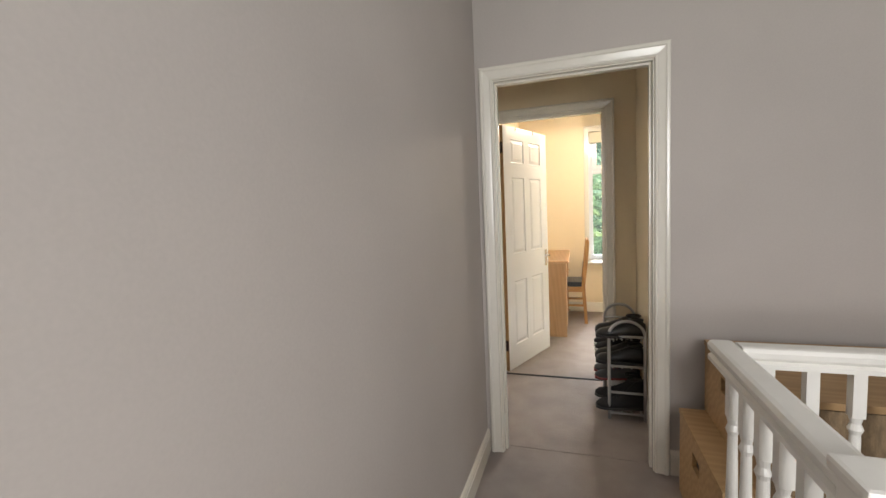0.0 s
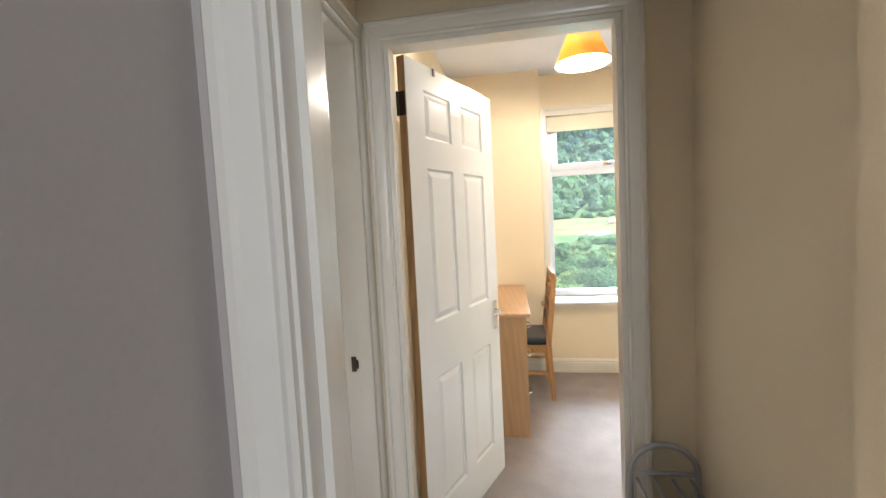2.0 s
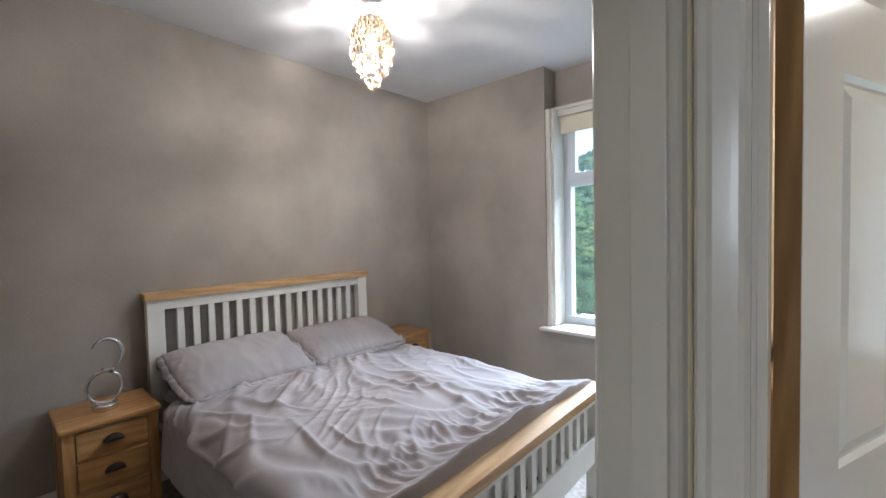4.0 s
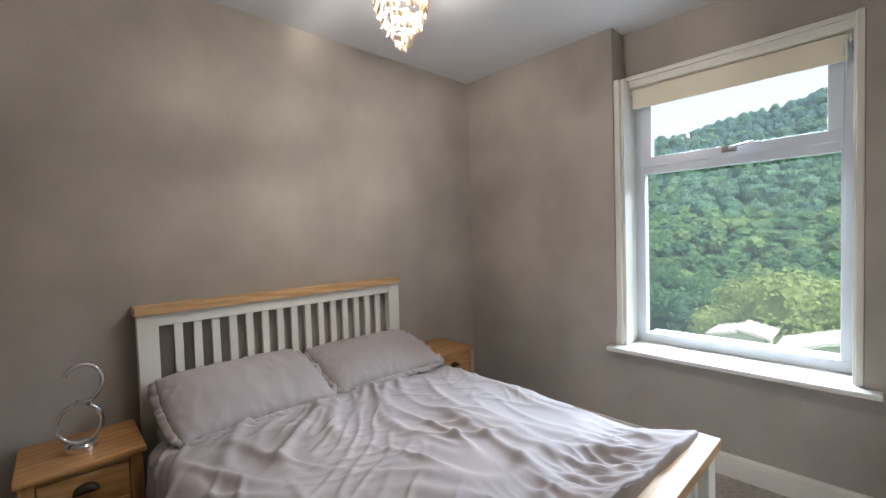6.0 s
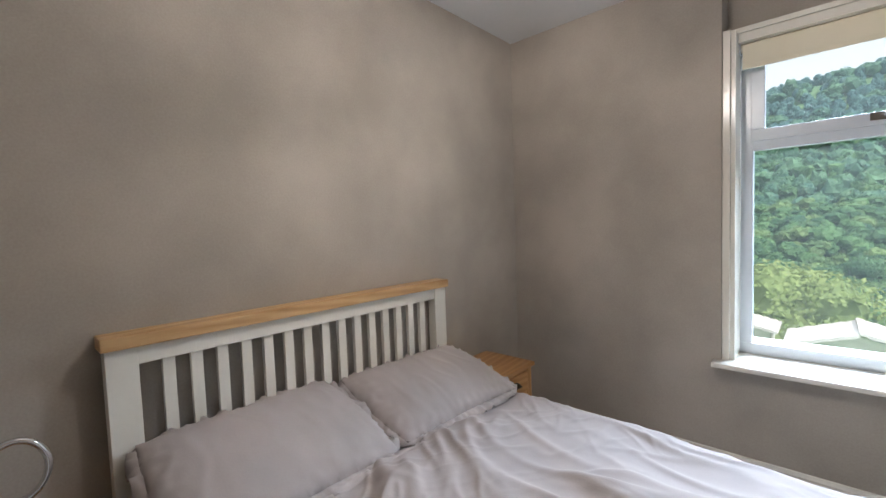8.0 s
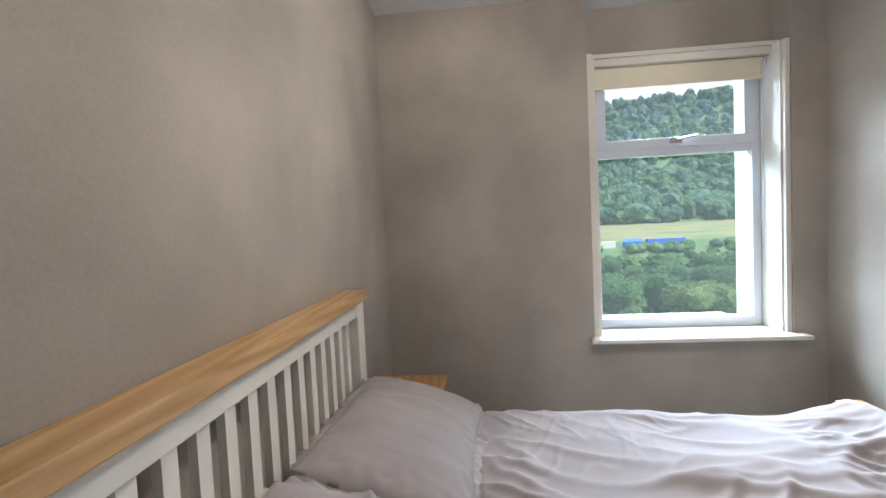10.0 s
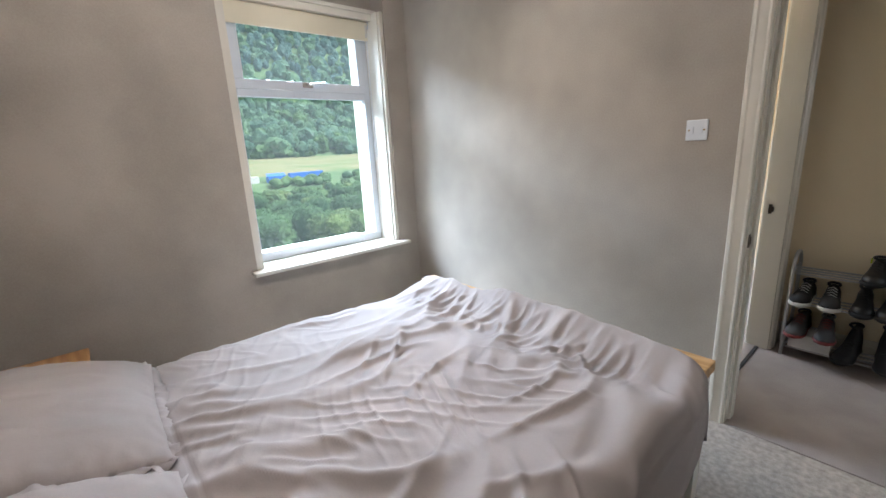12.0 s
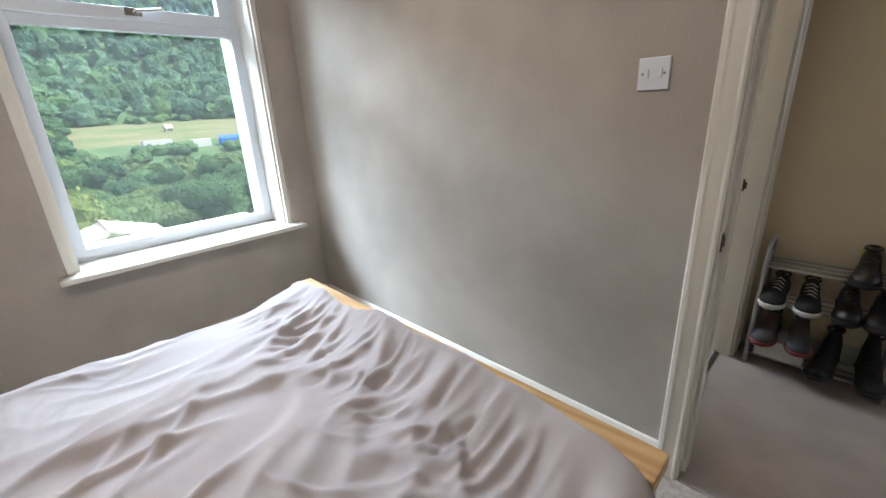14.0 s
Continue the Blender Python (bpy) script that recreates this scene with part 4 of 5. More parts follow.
# ---- lobby ----
def shoe_rack():
    t = thing("shoe_rack", (0, 0, 0), 0, "grey tubular metal shoe rack holding dark shoes by the wall", "shoe rack")
    x0, x1, y0, y1 = 0.272, 0.478, 2.945, 3.425
    r = 0.0095
    for y in (y0, y1):
        e = new("end_frame")
        e.parent = t
        xc, w = (x0 + x1) / 2, (x1 - x0) / 2
        pts = [(x0, y, 0.0), (x0, y, 0.30), (x0, y, 0.54)]
        pts += [(xc - w * math.cos(a), y, 0.54 + 0.092 * math.sin(a)) for a in [math.pi * k / 14 for k in range(1, 14)]]
        pts += [(x1, y, 0.54), (x1, y, 0.30), (x1, y, 0.0)]
        bm = bmesh.new()
        tube(bm, pts, r, 10)
        part("hoop", bm, M_TUBE, e, smooth=True)
        for z in (0.04, 0.175, 0.345, 0.535):
            bm = bmesh.new()
            tube(bm, [(x0, y, z), (x1, y, z)], r * 0.85, 8)
            part("crossbar", bm, M_TUBE, e, smooth=True)
    for z in (0.05, 0.335, 0.515):
        for x in (x0 + 0.02, x0 + 0.075, x0 + 0.13, x1 - 0.02):
            bm = bmesh.new()
            tube(bm, [(x, y0, z), (x, y1, z)], 0.0055, 8)
            part("shelf_bar", bm, M_TUBE, t, smooth=True)
    return t


shoe_rack()


def shoe(place, rz, upper, sole, label, high=0.0, length=0.285, laces=None, sole_h=0.022, tilt=0.0):
    """A shoe with its heel at the origin, toe along local +x, standing on z = 0."""
    s = thing("shoe", (0, 0, 0), 0, label, "shoe", "shoes on the rack")
    s.matrix_world = pose(*place, 0, tilt, rz)
    stations = [(0.0, 0.028, 0.062), (0.03, 0.036, 0.085), (0.07, 0.036, 0.092), (0.11, 0.037, 0.088), (0.15, 0.041, 0.070), (0.19, 0.047, 0.054), (0.23, 0.049, 0.046), (0.262, 0.040, 0.038), (length, 0.018, 0.022)]
    n = 14
    for nm, ma in (("sole", sole), ("upper", upper)):
        bm = bmesh.new()
        rows = []
        for u, w, h in stations:
            u *= length / 0.285
            row = []
            for k in range(n):
                a = 2 * math.pi * k / n
                if nm == "sole":
                    y = (w + 0.004) * math.copysign(min(1, abs(math.cos(a)) ** 0.5), math.cos(a))
                    z = sole_h / 2 + sole_h / 2 * math.copysign(min(1, abs(math.sin(a)) ** 0.5), math.sin(a))
                    uu = u + (0.004 if u > 0.2 else -0.003 if u < 0.01 else 0)
                else:
                    y = w * math.cos(a)
                    hh = h + high * max(0, 1 - u / 0.12)
                    z = sole_h * 0.7 + (hh if math.sin(a) > 0 else 0.0) * abs(math.sin(a)) ** 0.8
                    uu = u
                row.append(bm.verts.new((uu, y, z)))
            rows.append(row)
        for a, b in zip(rows, rows[1:]):
            for k in range(n):
                bm.faces.new((a[k], a[(k + 1) % n], b[(k + 1) % n], b[k]))
        bm.faces.new(rows[0]), bm.faces.new(rows[-1])
        part(nm, bm, ma, s, smooth=True)
    bm = bmesh.new()
    tube(bm, [(0.055 + 0.040 * math.cos(2 * math.pi * k / 18), 0.026 * math.sin(2 * math.pi * k / 18), sole_h * 0.7 + 0.088 + high * 0.75) for k in range(18)], 0.007, 6, closed=True)
    part("collar", bm, upper, s, smooth=True)
    for k in range(4):
        u = 0.115 + 0.022 * k
        z = sole_h * 0.7 + 0.088 - 0.009 * k - 0.002
        bm = bmesh.new()
        tube(bm, [(u, -0.022, z - 0.012), (u + 0.004, 0, z + 0.001), (u + 0.008, 0.022, z - 0.012)], 0.0028, 5)
        part("lace", bm, laces or upper, s, smooth=True)
    return s


TOE = 180
row = [(2.99, M_BLACK, M_BLACKCLOTH, M_SHOEGREY, "black leather shoe on the top shelf"), (3.085, M_BLACK, M_BLACKCLOTH, M_SHOEGREY, "black leather shoe on the top shelf")]
for i, (y, u, so, la, lb) in enumerate(row):
    s = shoe((0.485, y, 0.521), TOE + (3, -2, 4)[i], u, so, lb, high=0.012, laces=la)
    if i == 1:
        pbox("heel_tag", s, M_NEON, 0.045, 0.075, -0.037, -0.031, 0.080, 0.105, 0.002, "yellow-green fabric tag")
for i, (y, u, so, la, lb) in enumerate([(3.00, M_BLACK, M_BLACKCLOTH, M_BLACK, "black shoe on the middle shelf"), (3.12, M_BLACK, M_BLACKCLOTH, M_BLACK, "black shoe on the middle shelf"),
                                        (3.255, M_BLACKCLOTH, M_RUBBER, M_RUBBER, "black trainer with white laces on the middle shelf"), (3.36, M_BLACKCLOTH, M_RUBBER, M_RUBBER, "black trainer with white laces on the middle shelf")]):
    shoe((0.485, y, 0.341), TOE + (-4, 2, 3, -3)[i], u, so, lb, high=0.02 if i < 2 else 0.0, laces=la, sole_h=0.026)
bm = bmesh.new()
bx(bm, 0.285, 0.465, 3.21, 3.40, 0.057, 0.145)
tagged(new("shoe_box", finish(bm, "shoe_box", M_RUBBER, bevel=0.003)), "small off-white cardboard box on the bottom shelf", "box")
for i, (y, z, u, so, la, hi, lb) in enumerate([(3.255, 0.146, M_SHOEGREY, M_SHOERED, M_SHOERED, 0.0, "grey and dark red running shoe resting on a box"), (3.36, 0.146, M_SHOEGREY, M_SHOERED, M_SHOERED, 0.0, "grey and dark red running shoe resting on a box"),
                                              (3.00, 0.056, M_BLACKCLOTH, M_BLACK, M_BLACK, 0.12, "tall black boot on the bottom shelf"), (3.12, 0.056, M_BLACKCLOTH, M_BLACK, M_BLACK, 0.09, "tall black boot on the bottom shelf")]):
    shoe((0.485 + (0.0 if i < 2 else -0.005), y, z), TOE + (4, -3, 5, -8)[i], u, so, lb, high=hi, laces=la, sole_h=0.02)
bm = bmesh.new()
bx(bm, D2A, D2B, 3.535, 3.555, 0.0, 0.006)
tagged(new("threshold_strip", finish(bm, "threshold_strip", M_BLACKCLOTH, bevel=0.002)), "thin dark carpet strip in the study doorway", kind="structure")
bm = bmesh.new()
bx(bm, -0.706, -0.694, BD0 + 0.002, BD1 - 0.002, -0.002, 0.007)
tagged(new("threshold_strip", finish(bm, "threshold_strip", M_CARPET, bevel=0.002)), "thin taupe carpet ridge in the bedroom doorway", kind="structure")


# ---- landing ----
def baluster(name, place, height):
    b = thing(name, place, 0, "white painted turned stair baluster", "baluster", "balusters of the landing rail")
    bm = bmesh.new()
    q = 0.015
    bx(bm, -q, q, -q, q, 0, 0.13)
    bx(bm, -q, q, -q, q, height - 0.13, height)
    h0, h1 = 0.13, height - 0.13
    L = h1 - h0
    prof = [(0.012, 0), (0.019, 0.012), (0.012, 0.028), (0.017, 0.045), (0.020, 0.10), (0.0175, 0.22), (0.014, 0.42), (0.0125, L - 0.06), (0.012, L - 0.05), (0.018, L - 0.035), (0.012, L - 0.018), (0.016, L)]
    lathe(bm, [(r, h0 + z) for r, z in prof], 14)
    part("spindle", bm, M_SATIN, b)
    return b


def handrail(name, a, b_, label):
    """A moulded rail from a to b_ along one axis, top at z = 0.93, with the sole board under its balusters."""
    r = thing(name, (0, 0, 0), 0, label, "handrail")
    prof = [(-0.034, 0.872), (-0.034, 0.885), (-0.024, 0.892), (-0.034, 0.902), (-0.036, 0.918), (-0.030, 0.928), (-0.02, 0.931), (0.02, 0.931), (0.030, 0.928), (0.036, 0.918), (0.034, 0.902), (0.024, 0.892), (0.034, 0.885), (0.034, 0.872)]
    bm = bmesh.new()
    d = (Vector(b_) - Vector(a)).normalized()
    side = Vector((-d.y, d.x, 0))
    rows = [[bm.verts.new(Vector((p[0], p[1], 0)) + side * o + Vector((0, 0, z))) for o, z in prof] for p in (a, b_)]
    n = len(prof)
    for i in range(n):
        bm.faces.new((rows[0][i], rows[0][(i + 1) % n], rows[1][(i + 1) % n], rows[1][i]))
    bm.faces.new(rows[0]), bm.faces.new(rows[1])
    part("rail", bm, M_SATIN, r)
    bm = bmesh.new()
    rows = [[bm.verts.new(Vector((p[0], p[1], 0)) + side * o + Vector((0, 0, z))) for o, z in ((-0.034, -0.002), (0.034, -0.002), (0.034, 0.022), (0.026, 0.03), (-0.026, 0.03), (-0.034, 0.022))] for p in (a, b_)]
    for i in range(6):
        bm.faces.new((rows[0][i], rows[0][(i + 1) % 6], rows[1][(i + 1) % 6], rows[1][i]))
    bm.faces.new(rows[0]), bm.faces.new(rows[1])
    part("sole_board", bm, M_SATIN, r)
    return r


RX, RY = 0.500, 1.605
handrail("handrail", (RX, RY + 0.036, 0), (RX, -0.95, 0), "white painted moulded handrail beside the stairwell")
handrail("handrail", (RX + 0.036, RY, 0), (2.7, RY, 0), "white painted moulded handrail across the stairwell end")
first = baluster("baluster", (RX, 1.53, 0.03), 0.842)
for k in range(1, 25):
    if k != 6:
        copy_thing(first, pose(RX, 1.53 - 0.1 * k, 0.03))
for k in range(20):
    copy_thing(first, pose(RX + 0.105 + 0.104 * k, RY, 0.03))
for y, top in ((-0.985, 1.0), (0.93, 0.934)):
    newel = thing("newel_post", (RX, y, 0), 0, "white painted square newel post of the landing rail", "post", "newel posts of the landing rail")
    pbox("post", newel, M_SATIN, -0.04, 0.04, -0.04, 0.04, -0.003, top, 0.004)
    pbox("cap", newel, M_SATIN, -0.05, 0.05, -0.05, 0.05, top, top + 0.026, 0.008)
stair = thing("staircase", (0, 0, 0), 0, "carpeted stairs going down from the landing", kind="structure")
for k in range(9):
    pbox("tread", stair, M_CARPET, 1.65, 2.68, -1.0 + 0.24 * k, -0.76 + 0.24 * k, -0.40 - 0.19 * k, -0.19 - 0.19 * k, 0.01)


def storage_box(place, w, d, h, label, hole):
    s = thing("storage_box", place, 0, label, "storage box", "stacked storage boxes on the landing")
    t = 0.016
    pbox("front_panel", s, M_CANE, 0, w, 0, t, 0.0, h - 0.03, 0.001, "darker woven cane front")
    pbox("back_panel", s, M_CHEST, 0, w, d - t, d, 0.0, h - 0.03, 0.001)
    pbox("bottom_panel", s, M_CHEST, t, w - t, t, d - t, 0.0, t)
    y0, y1, z0, z1 = d * 0.46, d * 0.46 + 0.10, h - 0.145, h - 0.085
    for x in (0.0, w - t):
        bm = bmesh.new()
        bx(bm, x, x + t, t, y0, 0, h - 0.03), bx(bm, x, x + t, y1, d - t, 0, h - 0.03), bx(bm, x, x + t, y0, y1, 0, z0), bx(bm, x, x + t, y0, y1, z1, h - 0.03)
        part("end_panel", bm, M_CHEST, s, "end panel with a cut-out handle")
    # Added dark sheet in place of the shade inside the handle hole.
    pbox("lining", s, M_DARKMETAL, t, t + 0.004, y0 - 0.02, y1 + 0.02, z0 - 0.02, z1 + 0.02, label="dark sheet as painted shade behind the handle hole")
    pbox("lid", s, M_CHEST, -0.004, w + 0.004, -0.008, d, h - 0.024, h, 0.002)
    # Dark filler paints the shade in the gap under the lid.
    pbox("lid_gap_shade", s, M_DARKMETAL, 0.004, w - 0.004, 0.004, d - 0.004, h - 0.031, h - 0.023)


storage_box((0.535, 1.72, -0.003), 1.25, 0.60, 0.40, "light brown wooden storage box on the landing carpet", True)
storage_box((0.64, 1.74, 0.397), 1.15, 0.60, 0.325, "light brown wooden storage box stacked on another", True)


# ---- outdoors ----
RIDGE = ((-420, -260, -132, -93, -50, -17, 107, 221, 420), (46, 62, 81, 86, 91, 96, 111, 117, 122))
VALLEY = ((-60, 9, 14, 30, 60, 120, 160, 188, 240, 300), (-3.2, -3.2, -4.0, -8.5, -14.0, -14.5, -11.5, -6.0, 0.0, 22.0))


def land(x, y):
    top = float(np.interp(x / max(y, 60) * 400, *RIDGE)) - 8
    if y <= 300:
        z = float(np.interp(y, *VALLEY))
    else:
        z = float(np.interp(y, (300, 400, 440, 700, 2500), (22.0, top, top + 3, top - 10, top - 40)))
    k = min(1.0, max(0.0, (y - 20) / 100))
    return z + k * (3.0 * noise.noise(Vector((x / 45, y / 45, 2))) + 1.2 * noise.noise(Vector((x / 14, y / 14, 5)))) * (0.25 if 165 < y < 235 else 1)


def terrain():
    ys = [-900, -300, -60] + [6.4 + 4 * k for k in range(110)] + [480, 560, 700, 1000, 1600, 2500]
    xs = [-2500, -1200, -700] + [-400 + 8 * k for k in range(101)] + [700, 1200, 2500]
    bm = bmesh.new()
    g = [[bm.verts.new((x, y, land(x, y))) for x in xs] for y in ys]
    for a, b in zip(g, g[1:]):
        for k in range(len(xs) - 1):
            bm.faces.new((a[k], a[k + 1], b[k + 1], b[k]))
    me = finish(bm, "ground", M_GRASS, smooth=True)
    me.materials.append(M_FIELD)
    for f in me.polygons:
        if 184 < f.center.y < 236 and f.center.x > -8:
            f.material_index = 1
    tagged(new("ground", me), "green valley floor and hillside with a dry field", kind="structure")


terrain()


ball = bmesh.new()
bmesh.ops.create_icosphere(ball, subdivisions=2, radius=1.0)
BALL_V, BALL_F = [tuple(v.co) for v in ball.verts], [tuple(v.index for v in f.verts) for f in ball.faces]
ball.free()


class Leaves:
    """Collects leaf quads and builds them as one mesh."""

    def __init__(self, seed):
        self.v, self.f, self.r = [], [], np.random.default_rng(seed)

    def blob(self, centre, radii, n, size, inner=0.75):
        r = self.r
        d = r.normal(size=(n, 3))
        d /= np.linalg.norm(d, axis=1)[:, None]
        d[:, 2] = np.where(d[:, 2] < -0.35, -d[:, 2], d[:, 2])
        c = np.array(centre) + d * np.array(radii) * r.uniform(inner, 1.06, (n, 1))
        nrm = d + r.normal(scale=0.45, size=(n, 3))
        nrm /= np.linalg.norm(nrm, axis=1)[:, None]
        t = np.cross(nrm, r.normal(size=(n, 3)))
        t /= np.linalg.norm(t, axis=1)[:, None] + 1e-9
        b = np.cross(nrm, t)
        s = size * r.uniform(0.6, 1.3, (n, 1))
        base = len(self.v)
        q = np.stack([c - t * s, c - b * s * 0.6, c + t * s, c + b * s * 0.6], 1).reshape(-1, 3)
        self.v += q.tolist()
        self.f += [(base + 4 * i, base + 4 * i + 1, base + 4 * i + 2, base + 4 * i + 3) for i in range(n)]

    def core(self, centre, radii, bumpy=0.16):
        """A rounded uneven mass of foliage under the outer leaves."""
        base = len(self.v)
        off = self.r.uniform(0, 50, 3)
        for v in BALL_V:
            k = 1 + bumpy * 2 * noise.noise(Vector(v) * 1.9 + Vector(off))
            self.v.append([centre[i] + radii[i] * v[i] * k for i in range(3)])
        self.f += [tuple(base + i for i in f) for f in BALL_F]

    def mesh(self, name, material):
        me = bpy.data.meshes.new(name)
        me.from_pydata(self.v, [], self.f)
        me.materials.append(material)
        return me


def tree(seed, height, spread, material, leaves, size, label, name="tree"):
    rnd = random.Random(seed)
    t = thing(name, (0, 0, -40 - seed), 0, label, "tree")
    bm = bmesh.new()
    top = height * 0.62
    tube(bm, [(0, 0, -0.4), (0.05, 0.02, top * 0.35), (-0.05, 0.06, top * 0.7), (0.02, 0, top)], height * 0.02, 7)
    L = Leaves(seed)
    lobes = [(0, 0, height * 0.68, spread * 0.62, spread * 0.62, height * 0.30)]
    for k in range(11):
        a, z = rnd.uniform(0, 6.28), rnd.uniform(0.28, 0.84) * height
        rr = spread * (0.75 - 0.45 * abs(z / height - 0.5)) * rnd.uniform(0.55, 1.0)
        s = spread * rnd.uniform(0.28, 0.46)
        lobes.append((rr * math.cos(a), rr * math.sin(a), z, s, s, s * rnd.uniform(0.7, 1.0)))
        tube(bm, [(0, 0, z * 0.6), (rr * 0.5 * math.cos(a), rr * 0.5 * math.sin(a), z * 0.85), (rr * 0.9 * math.cos(a), rr * 0.9 * math.sin(a), z)], height * 0.008, 5)
    per = leaves // len(lobes)
    for x, y, z, a, b, c in lobes:
        L.core((x, y, z), (a * 0.8, b * 0.8, c * 0.8), 0.3)
        L.blob((x, y, z), (a, b, c), per, size, inner=0.85)
    part("trunk", bm, M_BARK, t)
    crown = new("crown", L.mesh("crown", material))
    crown.parent = t
    return t


def inside(x, y):
    return -0.50 < (x + 1.5) / y < 0.72


rnd = random.Random(11)
kinds = [tree(1, 8.0, 3.4, M_LEAF, 4400, 0.15, "broad green leafy tree on the valley side"), tree(2, 7.0, 3.8, M_LEAF2, 4400, 0.15, "yellow-green leafy tree on the valley side"),
         tree(3, 9.0, 3.2, M_LEAF, 4400, 0.15, "tall green leafy tree on the valley side"), tree(4, 5.0, 3.0, M_BUSH, 9000, 0.075, "low yellow-green bushy tree on the valley side")]
used, spots = set(), []


def plant(k, x, y, s):
    m = pose(x, y, land(x, y) - 0.2, 0, 0, rnd.uniform(0, 360)) @ Matrix.Scale(s, 4)
    if k not in used:
        used.add(k)
        kinds[k].matrix_world = m
        return kinds[k]
    c = copy_thing(kinds[k], Matrix.Identity(4))
    c.matrix_basis = m
    return c


plant(3, -3.1, 24, 1.3)
plant(1, 0.6, 33, 0.95)
plant(0, -7.8, 30, 0.85)
for y in [x * 1.0 for x in range(38, 150, 6)]:
    x = -0.5 * y
    while x < 0.72 * y:
        px, py = x + rnd.uniform(-2.2, 2.2), y + rnd.uniform(-2.5, 2.5)
        if inside(px, py):
            s = rnd.uniform(0.7, 1.05)
            if py > 115 and px > 25:
                s *= 0.7
            if y < 96:
                plant(rnd.choice((0, 0, 0, 1, 2, 2)), px, py, s)
            else:
                spots.append((px, py, s))
        x += rnd.uniform(5.0, 7.5)
for k in range(330):
    py = rnd.uniform(150, 238)
    px = rnd.uniform(-0.5, 0.06) * py
    spots.append((px, py, rnd.uniform(0.8, 1.3)))


mid = {M_LEAF: Leaves(21), M_LEAF2: Leaves(22)}
for px, py, s in spots:
    L = mid[rnd.choice((M_LEAF, M_LEAF, M_LEAF2))]
    z = land(px, py)
    for k in range(6):
        a, q = rnd.uniform(0, 6.28), rnd.uniform(0.3, 1.9)
        place, rad = (px + q * math.cos(a), py + q * math.sin(a), z + rnd.uniform(2.0, 5.5) * s), rnd.uniform(1.5, 2.3) * s
        L.core(place, (rad * 0.85, rad * 0.85, rad * 0.7), 0.35)
        L.blob(place, (rad, rad, rad * 0.85), 110, 0.24, inner=0.9)
for k, (m, L) in enumerate(mid.items()):
    tagged(new("valley_woods", L.mesh("valley_woods", m)), "mixed green woods along the valley floor", "woods", kind="stuff")

far = {M_HAZED_FOREST: Leaves(31), M_LEAF: Leaves(32), M_HAZED_CONIFER: Leaves(33)}
y = 238.0
while y < 440:
    x = -0.5 * y
    while x < 0.72 * y:
        px, py = x + rnd.uniform(-3.5, 3.5), y + rnd.uniform(-3.5, 3.5)
        z = land(px, py)
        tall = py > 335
        key = M_HAZED_CONIFER if tall and rnd.random() < 0.75 else (M_LEAF if rnd.random() < 0.3 and py < 300 else M_HAZED_FOREST)
        r, h = (rnd.uniform(2.2, 3.4), rnd.uniform(3.2, 5.5)) if key is M_HAZED_CONIFER else (rnd.uniform(3.0, 6.2), rnd.uniform(3.4, 6.8))
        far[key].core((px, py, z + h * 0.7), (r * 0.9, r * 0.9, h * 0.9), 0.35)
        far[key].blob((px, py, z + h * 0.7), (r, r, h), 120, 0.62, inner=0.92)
        for k in range(3):
            a = rnd.uniform(0, 6.28)
            place = (px + r * 0.7 * math.cos(a), py + r * 0.7 * math.sin(a), z + h * rnd.uniform(0.6, 1.2))
            far[key].core(place, (r * 0.44, r * 0.44, h * 0.38), 0.35)
            far[key].blob(place, (r * 0.5, r * 0.5, h * 0.42), 44, 0.5, inner=0.9)
        x += rnd.uniform(7.0, 11.0) if key is not M_HAZED_CONIFER else rnd.uniform(4.5, 7.5)
    y += 7.5
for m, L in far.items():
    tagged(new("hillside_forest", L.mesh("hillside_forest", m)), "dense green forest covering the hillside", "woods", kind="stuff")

hedge = Leaves(41)
for k in range(170):
    x = rnd.uniform(-25, 170)
    yy = 238 + rnd.uniform(-4, 3) if k % 2 else 167 + rnd.uniform(-3, 3)
    hedge.core((x, yy, land(x, yy) + 1.2), (2.4, 2.2, 1.8))
    hedge.blob((x, yy, land(x, yy) + 1.2), (2.6, 2.4, 1.9), 40, 0.35)
tagged(new("hedge", hedge.mesh("hedge", M_LEAF)), "straggling green hedges along the dry field", "hedge", kind="stuff")


def tarpaulin(x, y, w, h, material):
    blue = material is M_BLUE
    t = thing("tarpaulin_cover", (x, y, land(x, y)), 6, "bright blue covered load in the field below" if blue else "white sheeted load beside the blue one in the field", "tarpaulin")
    bm = bmesh.new()
    rows = [[bm.verts.new((w * i / 10, 4 * math.sin(math.pi * k / 6) * 0.5, h * math.sin(math.pi * k / 6) * (1 + 0.08 * math.sin(i * 2.1)) + 2.2)) for k in range(7)] for i in range(11)]
    for a, b in zip(rows, rows[1:]):
        for k in range(6):
            bm.faces.new((a[k], a[k + 1], b[k + 1], b[k]))
    bx(bm, 0, w, -0.2, 2.0, 0, 2.6)
    part("cover", bm, material, t)


tarpaulin(53.5, 172, 7.5, 1.4, M_BLUE)
tarpaulin(63, 174, 15, 0.4, M_BLUE)
tarpaulin(44.5, 173, 6, 0.5, M_RUBBER)
tarpaulin(30, 176, 9, 0.3, M_RUBBER)


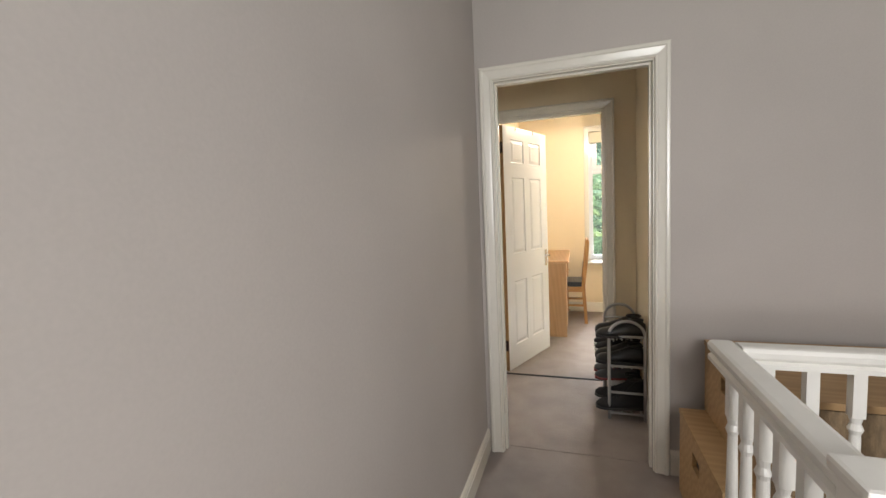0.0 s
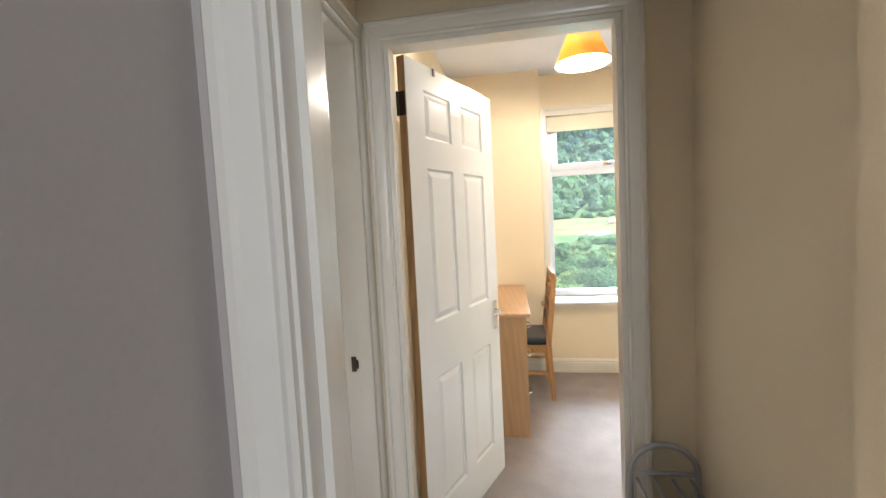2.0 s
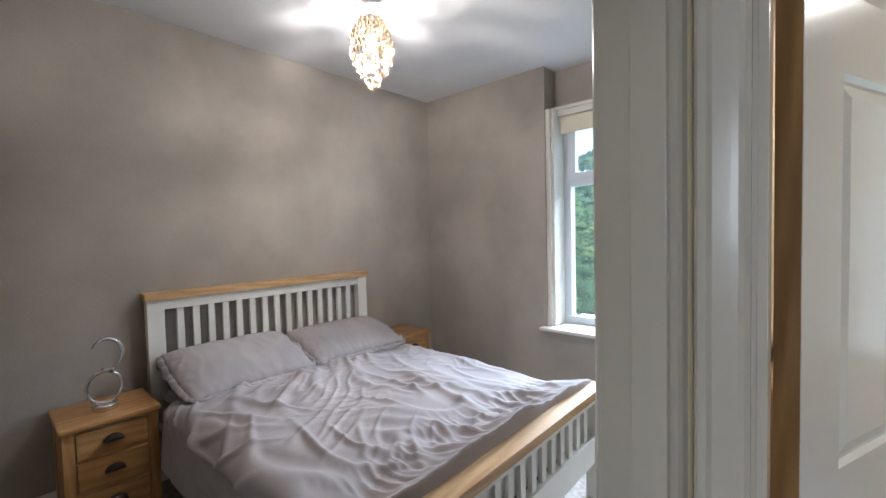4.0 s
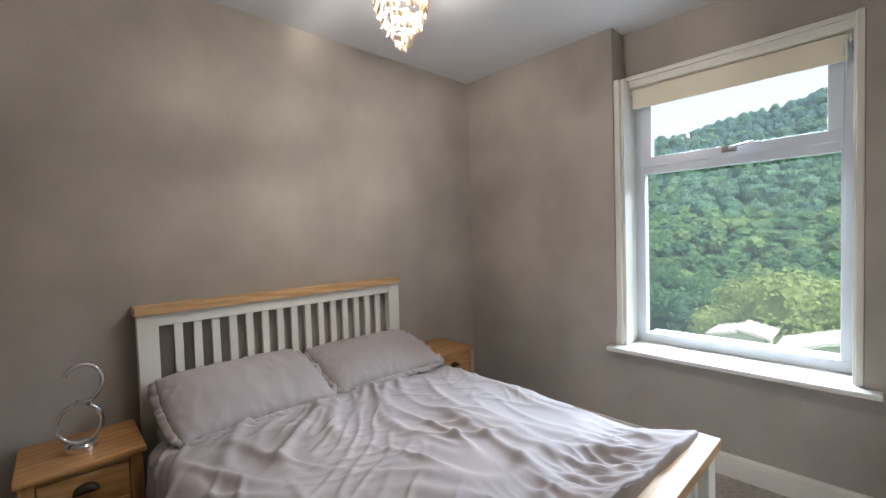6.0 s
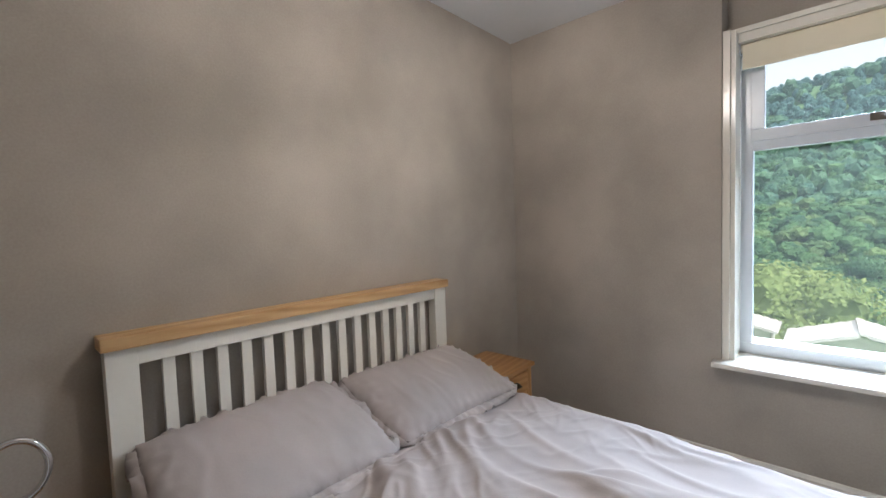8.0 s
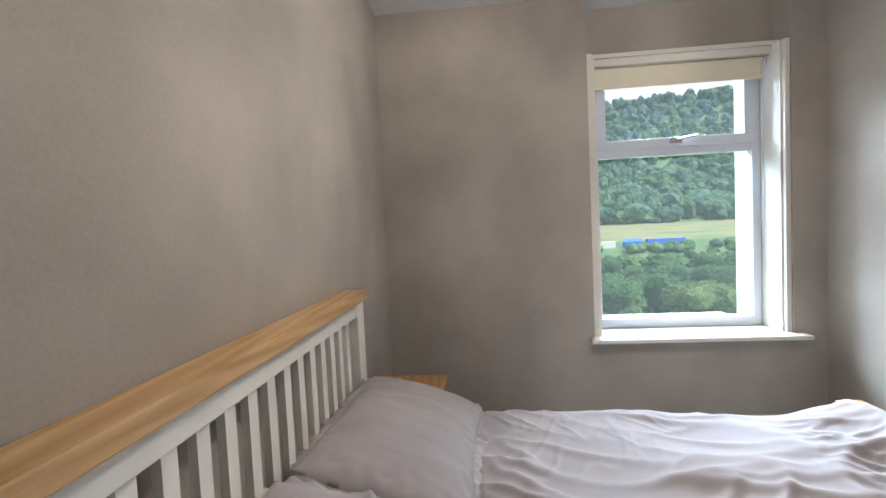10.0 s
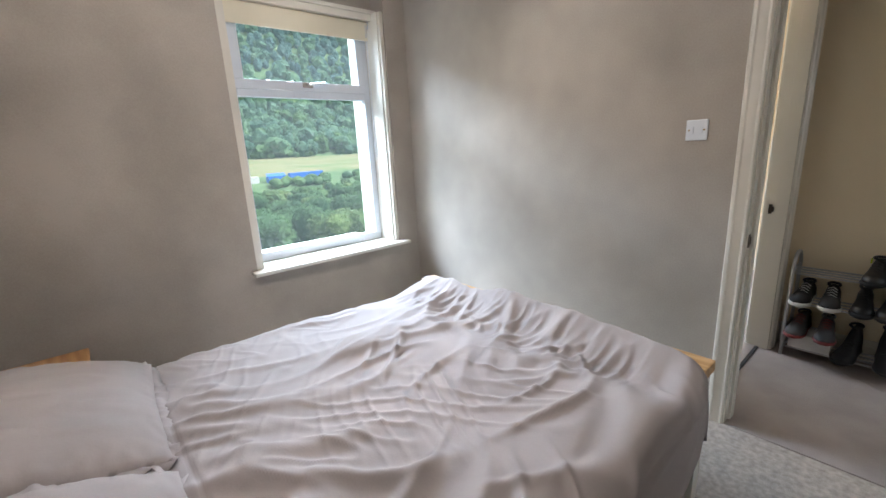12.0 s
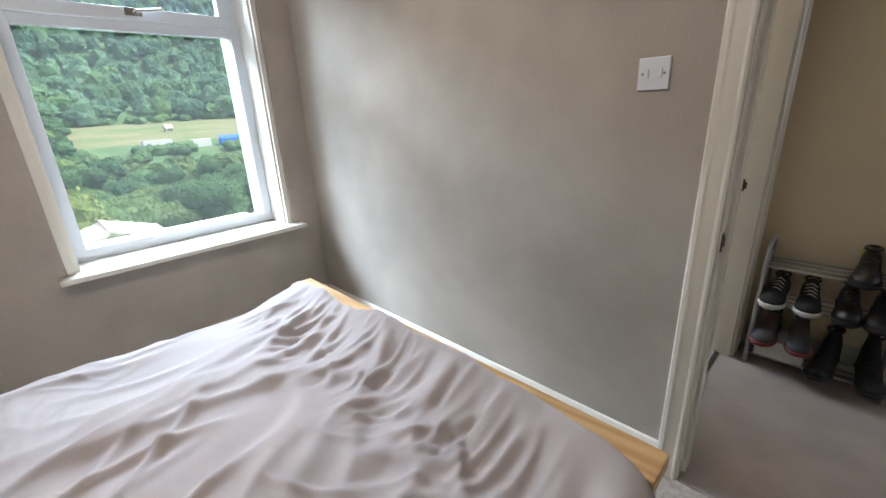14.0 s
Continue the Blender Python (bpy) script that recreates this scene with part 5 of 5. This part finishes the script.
def cottage(x, y, w, d, h):
    c = thing("cottage", (x, y, land(x, y) - 0.5), 8, "small white cottage far off across the valley", "house")
    pbox("wall", c, M_RENDER, 0, w, 0, d, 0, h)
    bm = bmesh.new()
    for a in (-0.3,):
        v = [bm.verts.new(p) for p in ((a, -0.3, h), (w + 0.3, -0.3, h), (w + 0.3, d + 0.3, h), (a, d + 0.3, h), (a, d / 2, h + 1.6), (w + 0.3, d / 2, h + 1.6))]
        for f in ((0, 1, 5, 4), (2, 3, 4, 5), (0, 4, 3), (1, 2, 5), (0, 3, 2, 1)):
            bm.faces.new([v[i] for i in f])
    part("roof", bm, M_PALE, c)
    for wx in (w * 0.25, w * 0.65):
        pbox("window", c, M_DARKMETAL, wx, wx + 0.5, -0.03, 0.05, h * 0.4, h * 0.4 + 0.6)


cottage(44, 203, 2.6, 2.4, 1.7)


def outbuilding(name, x0, x1, y0, y1, eave, ridge, base, label):
    """A shed whose gable faces the house."""
    o = thing(name, (0, 0, 0), 0, label, "shed")
    pbox("wall", o, M_RENDER, x0 + 0.1, x1 - 0.1, y0 + 0.1, y1 - 0.1, base, eave)
    xm = (x0 + x1) / 2
    bm = bmesh.new()
    n = 14
    rows = []
    for side in (0, 1):
        pts = [(x0 + (xm - x0) * k / n, eave + (ridge - eave) * k / n) for k in range(n + 1)] if side == 0 else [(xm + (x1 - xm) * k / n, ridge - (ridge - eave) * k / n) for k in range(n + 1)]
        for yy in (y0, y1):
            rows.append([bm.verts.new((px, yy, pz + 0.008 * math.sin(k * 1.9))) for k, (px, pz) in enumerate(pts)])
    for a, b in ((rows[0], rows[1]), (rows[2], rows[3])):
        for k in range(n):
            bm.faces.new((a[k], a[k + 1], b[k + 1], b[k]))
    ob = part("roof", bm, M_PALE, o, "pale weathered sheet roof")
    mod = ob.modifiers.new("thick", "SOLIDIFY")
    mod.thickness = 0.05
    bm = bmesh.new()
    v = [bm.verts.new(p) for p in ((x0 + 0.1, y0 + 0.1, eave), (x1 - 0.1, y0 + 0.1, eave), (xm, y0 + 0.1, ridge - 0.03))]
    bm.faces.new(v)
    part("gable", bm, M_RENDER, o)


outbuilding("garden_shed", -2.15, -0.35, 12.0, 13.2, -0.78, -0.50, -4.2, "pale roofed garden shed below the window")
outbuilding("garden_shed", -3.3, -2.25, 12.6, 13.6, -0.78, -0.66, -4.2, "low pale roofed garden shed beside another")
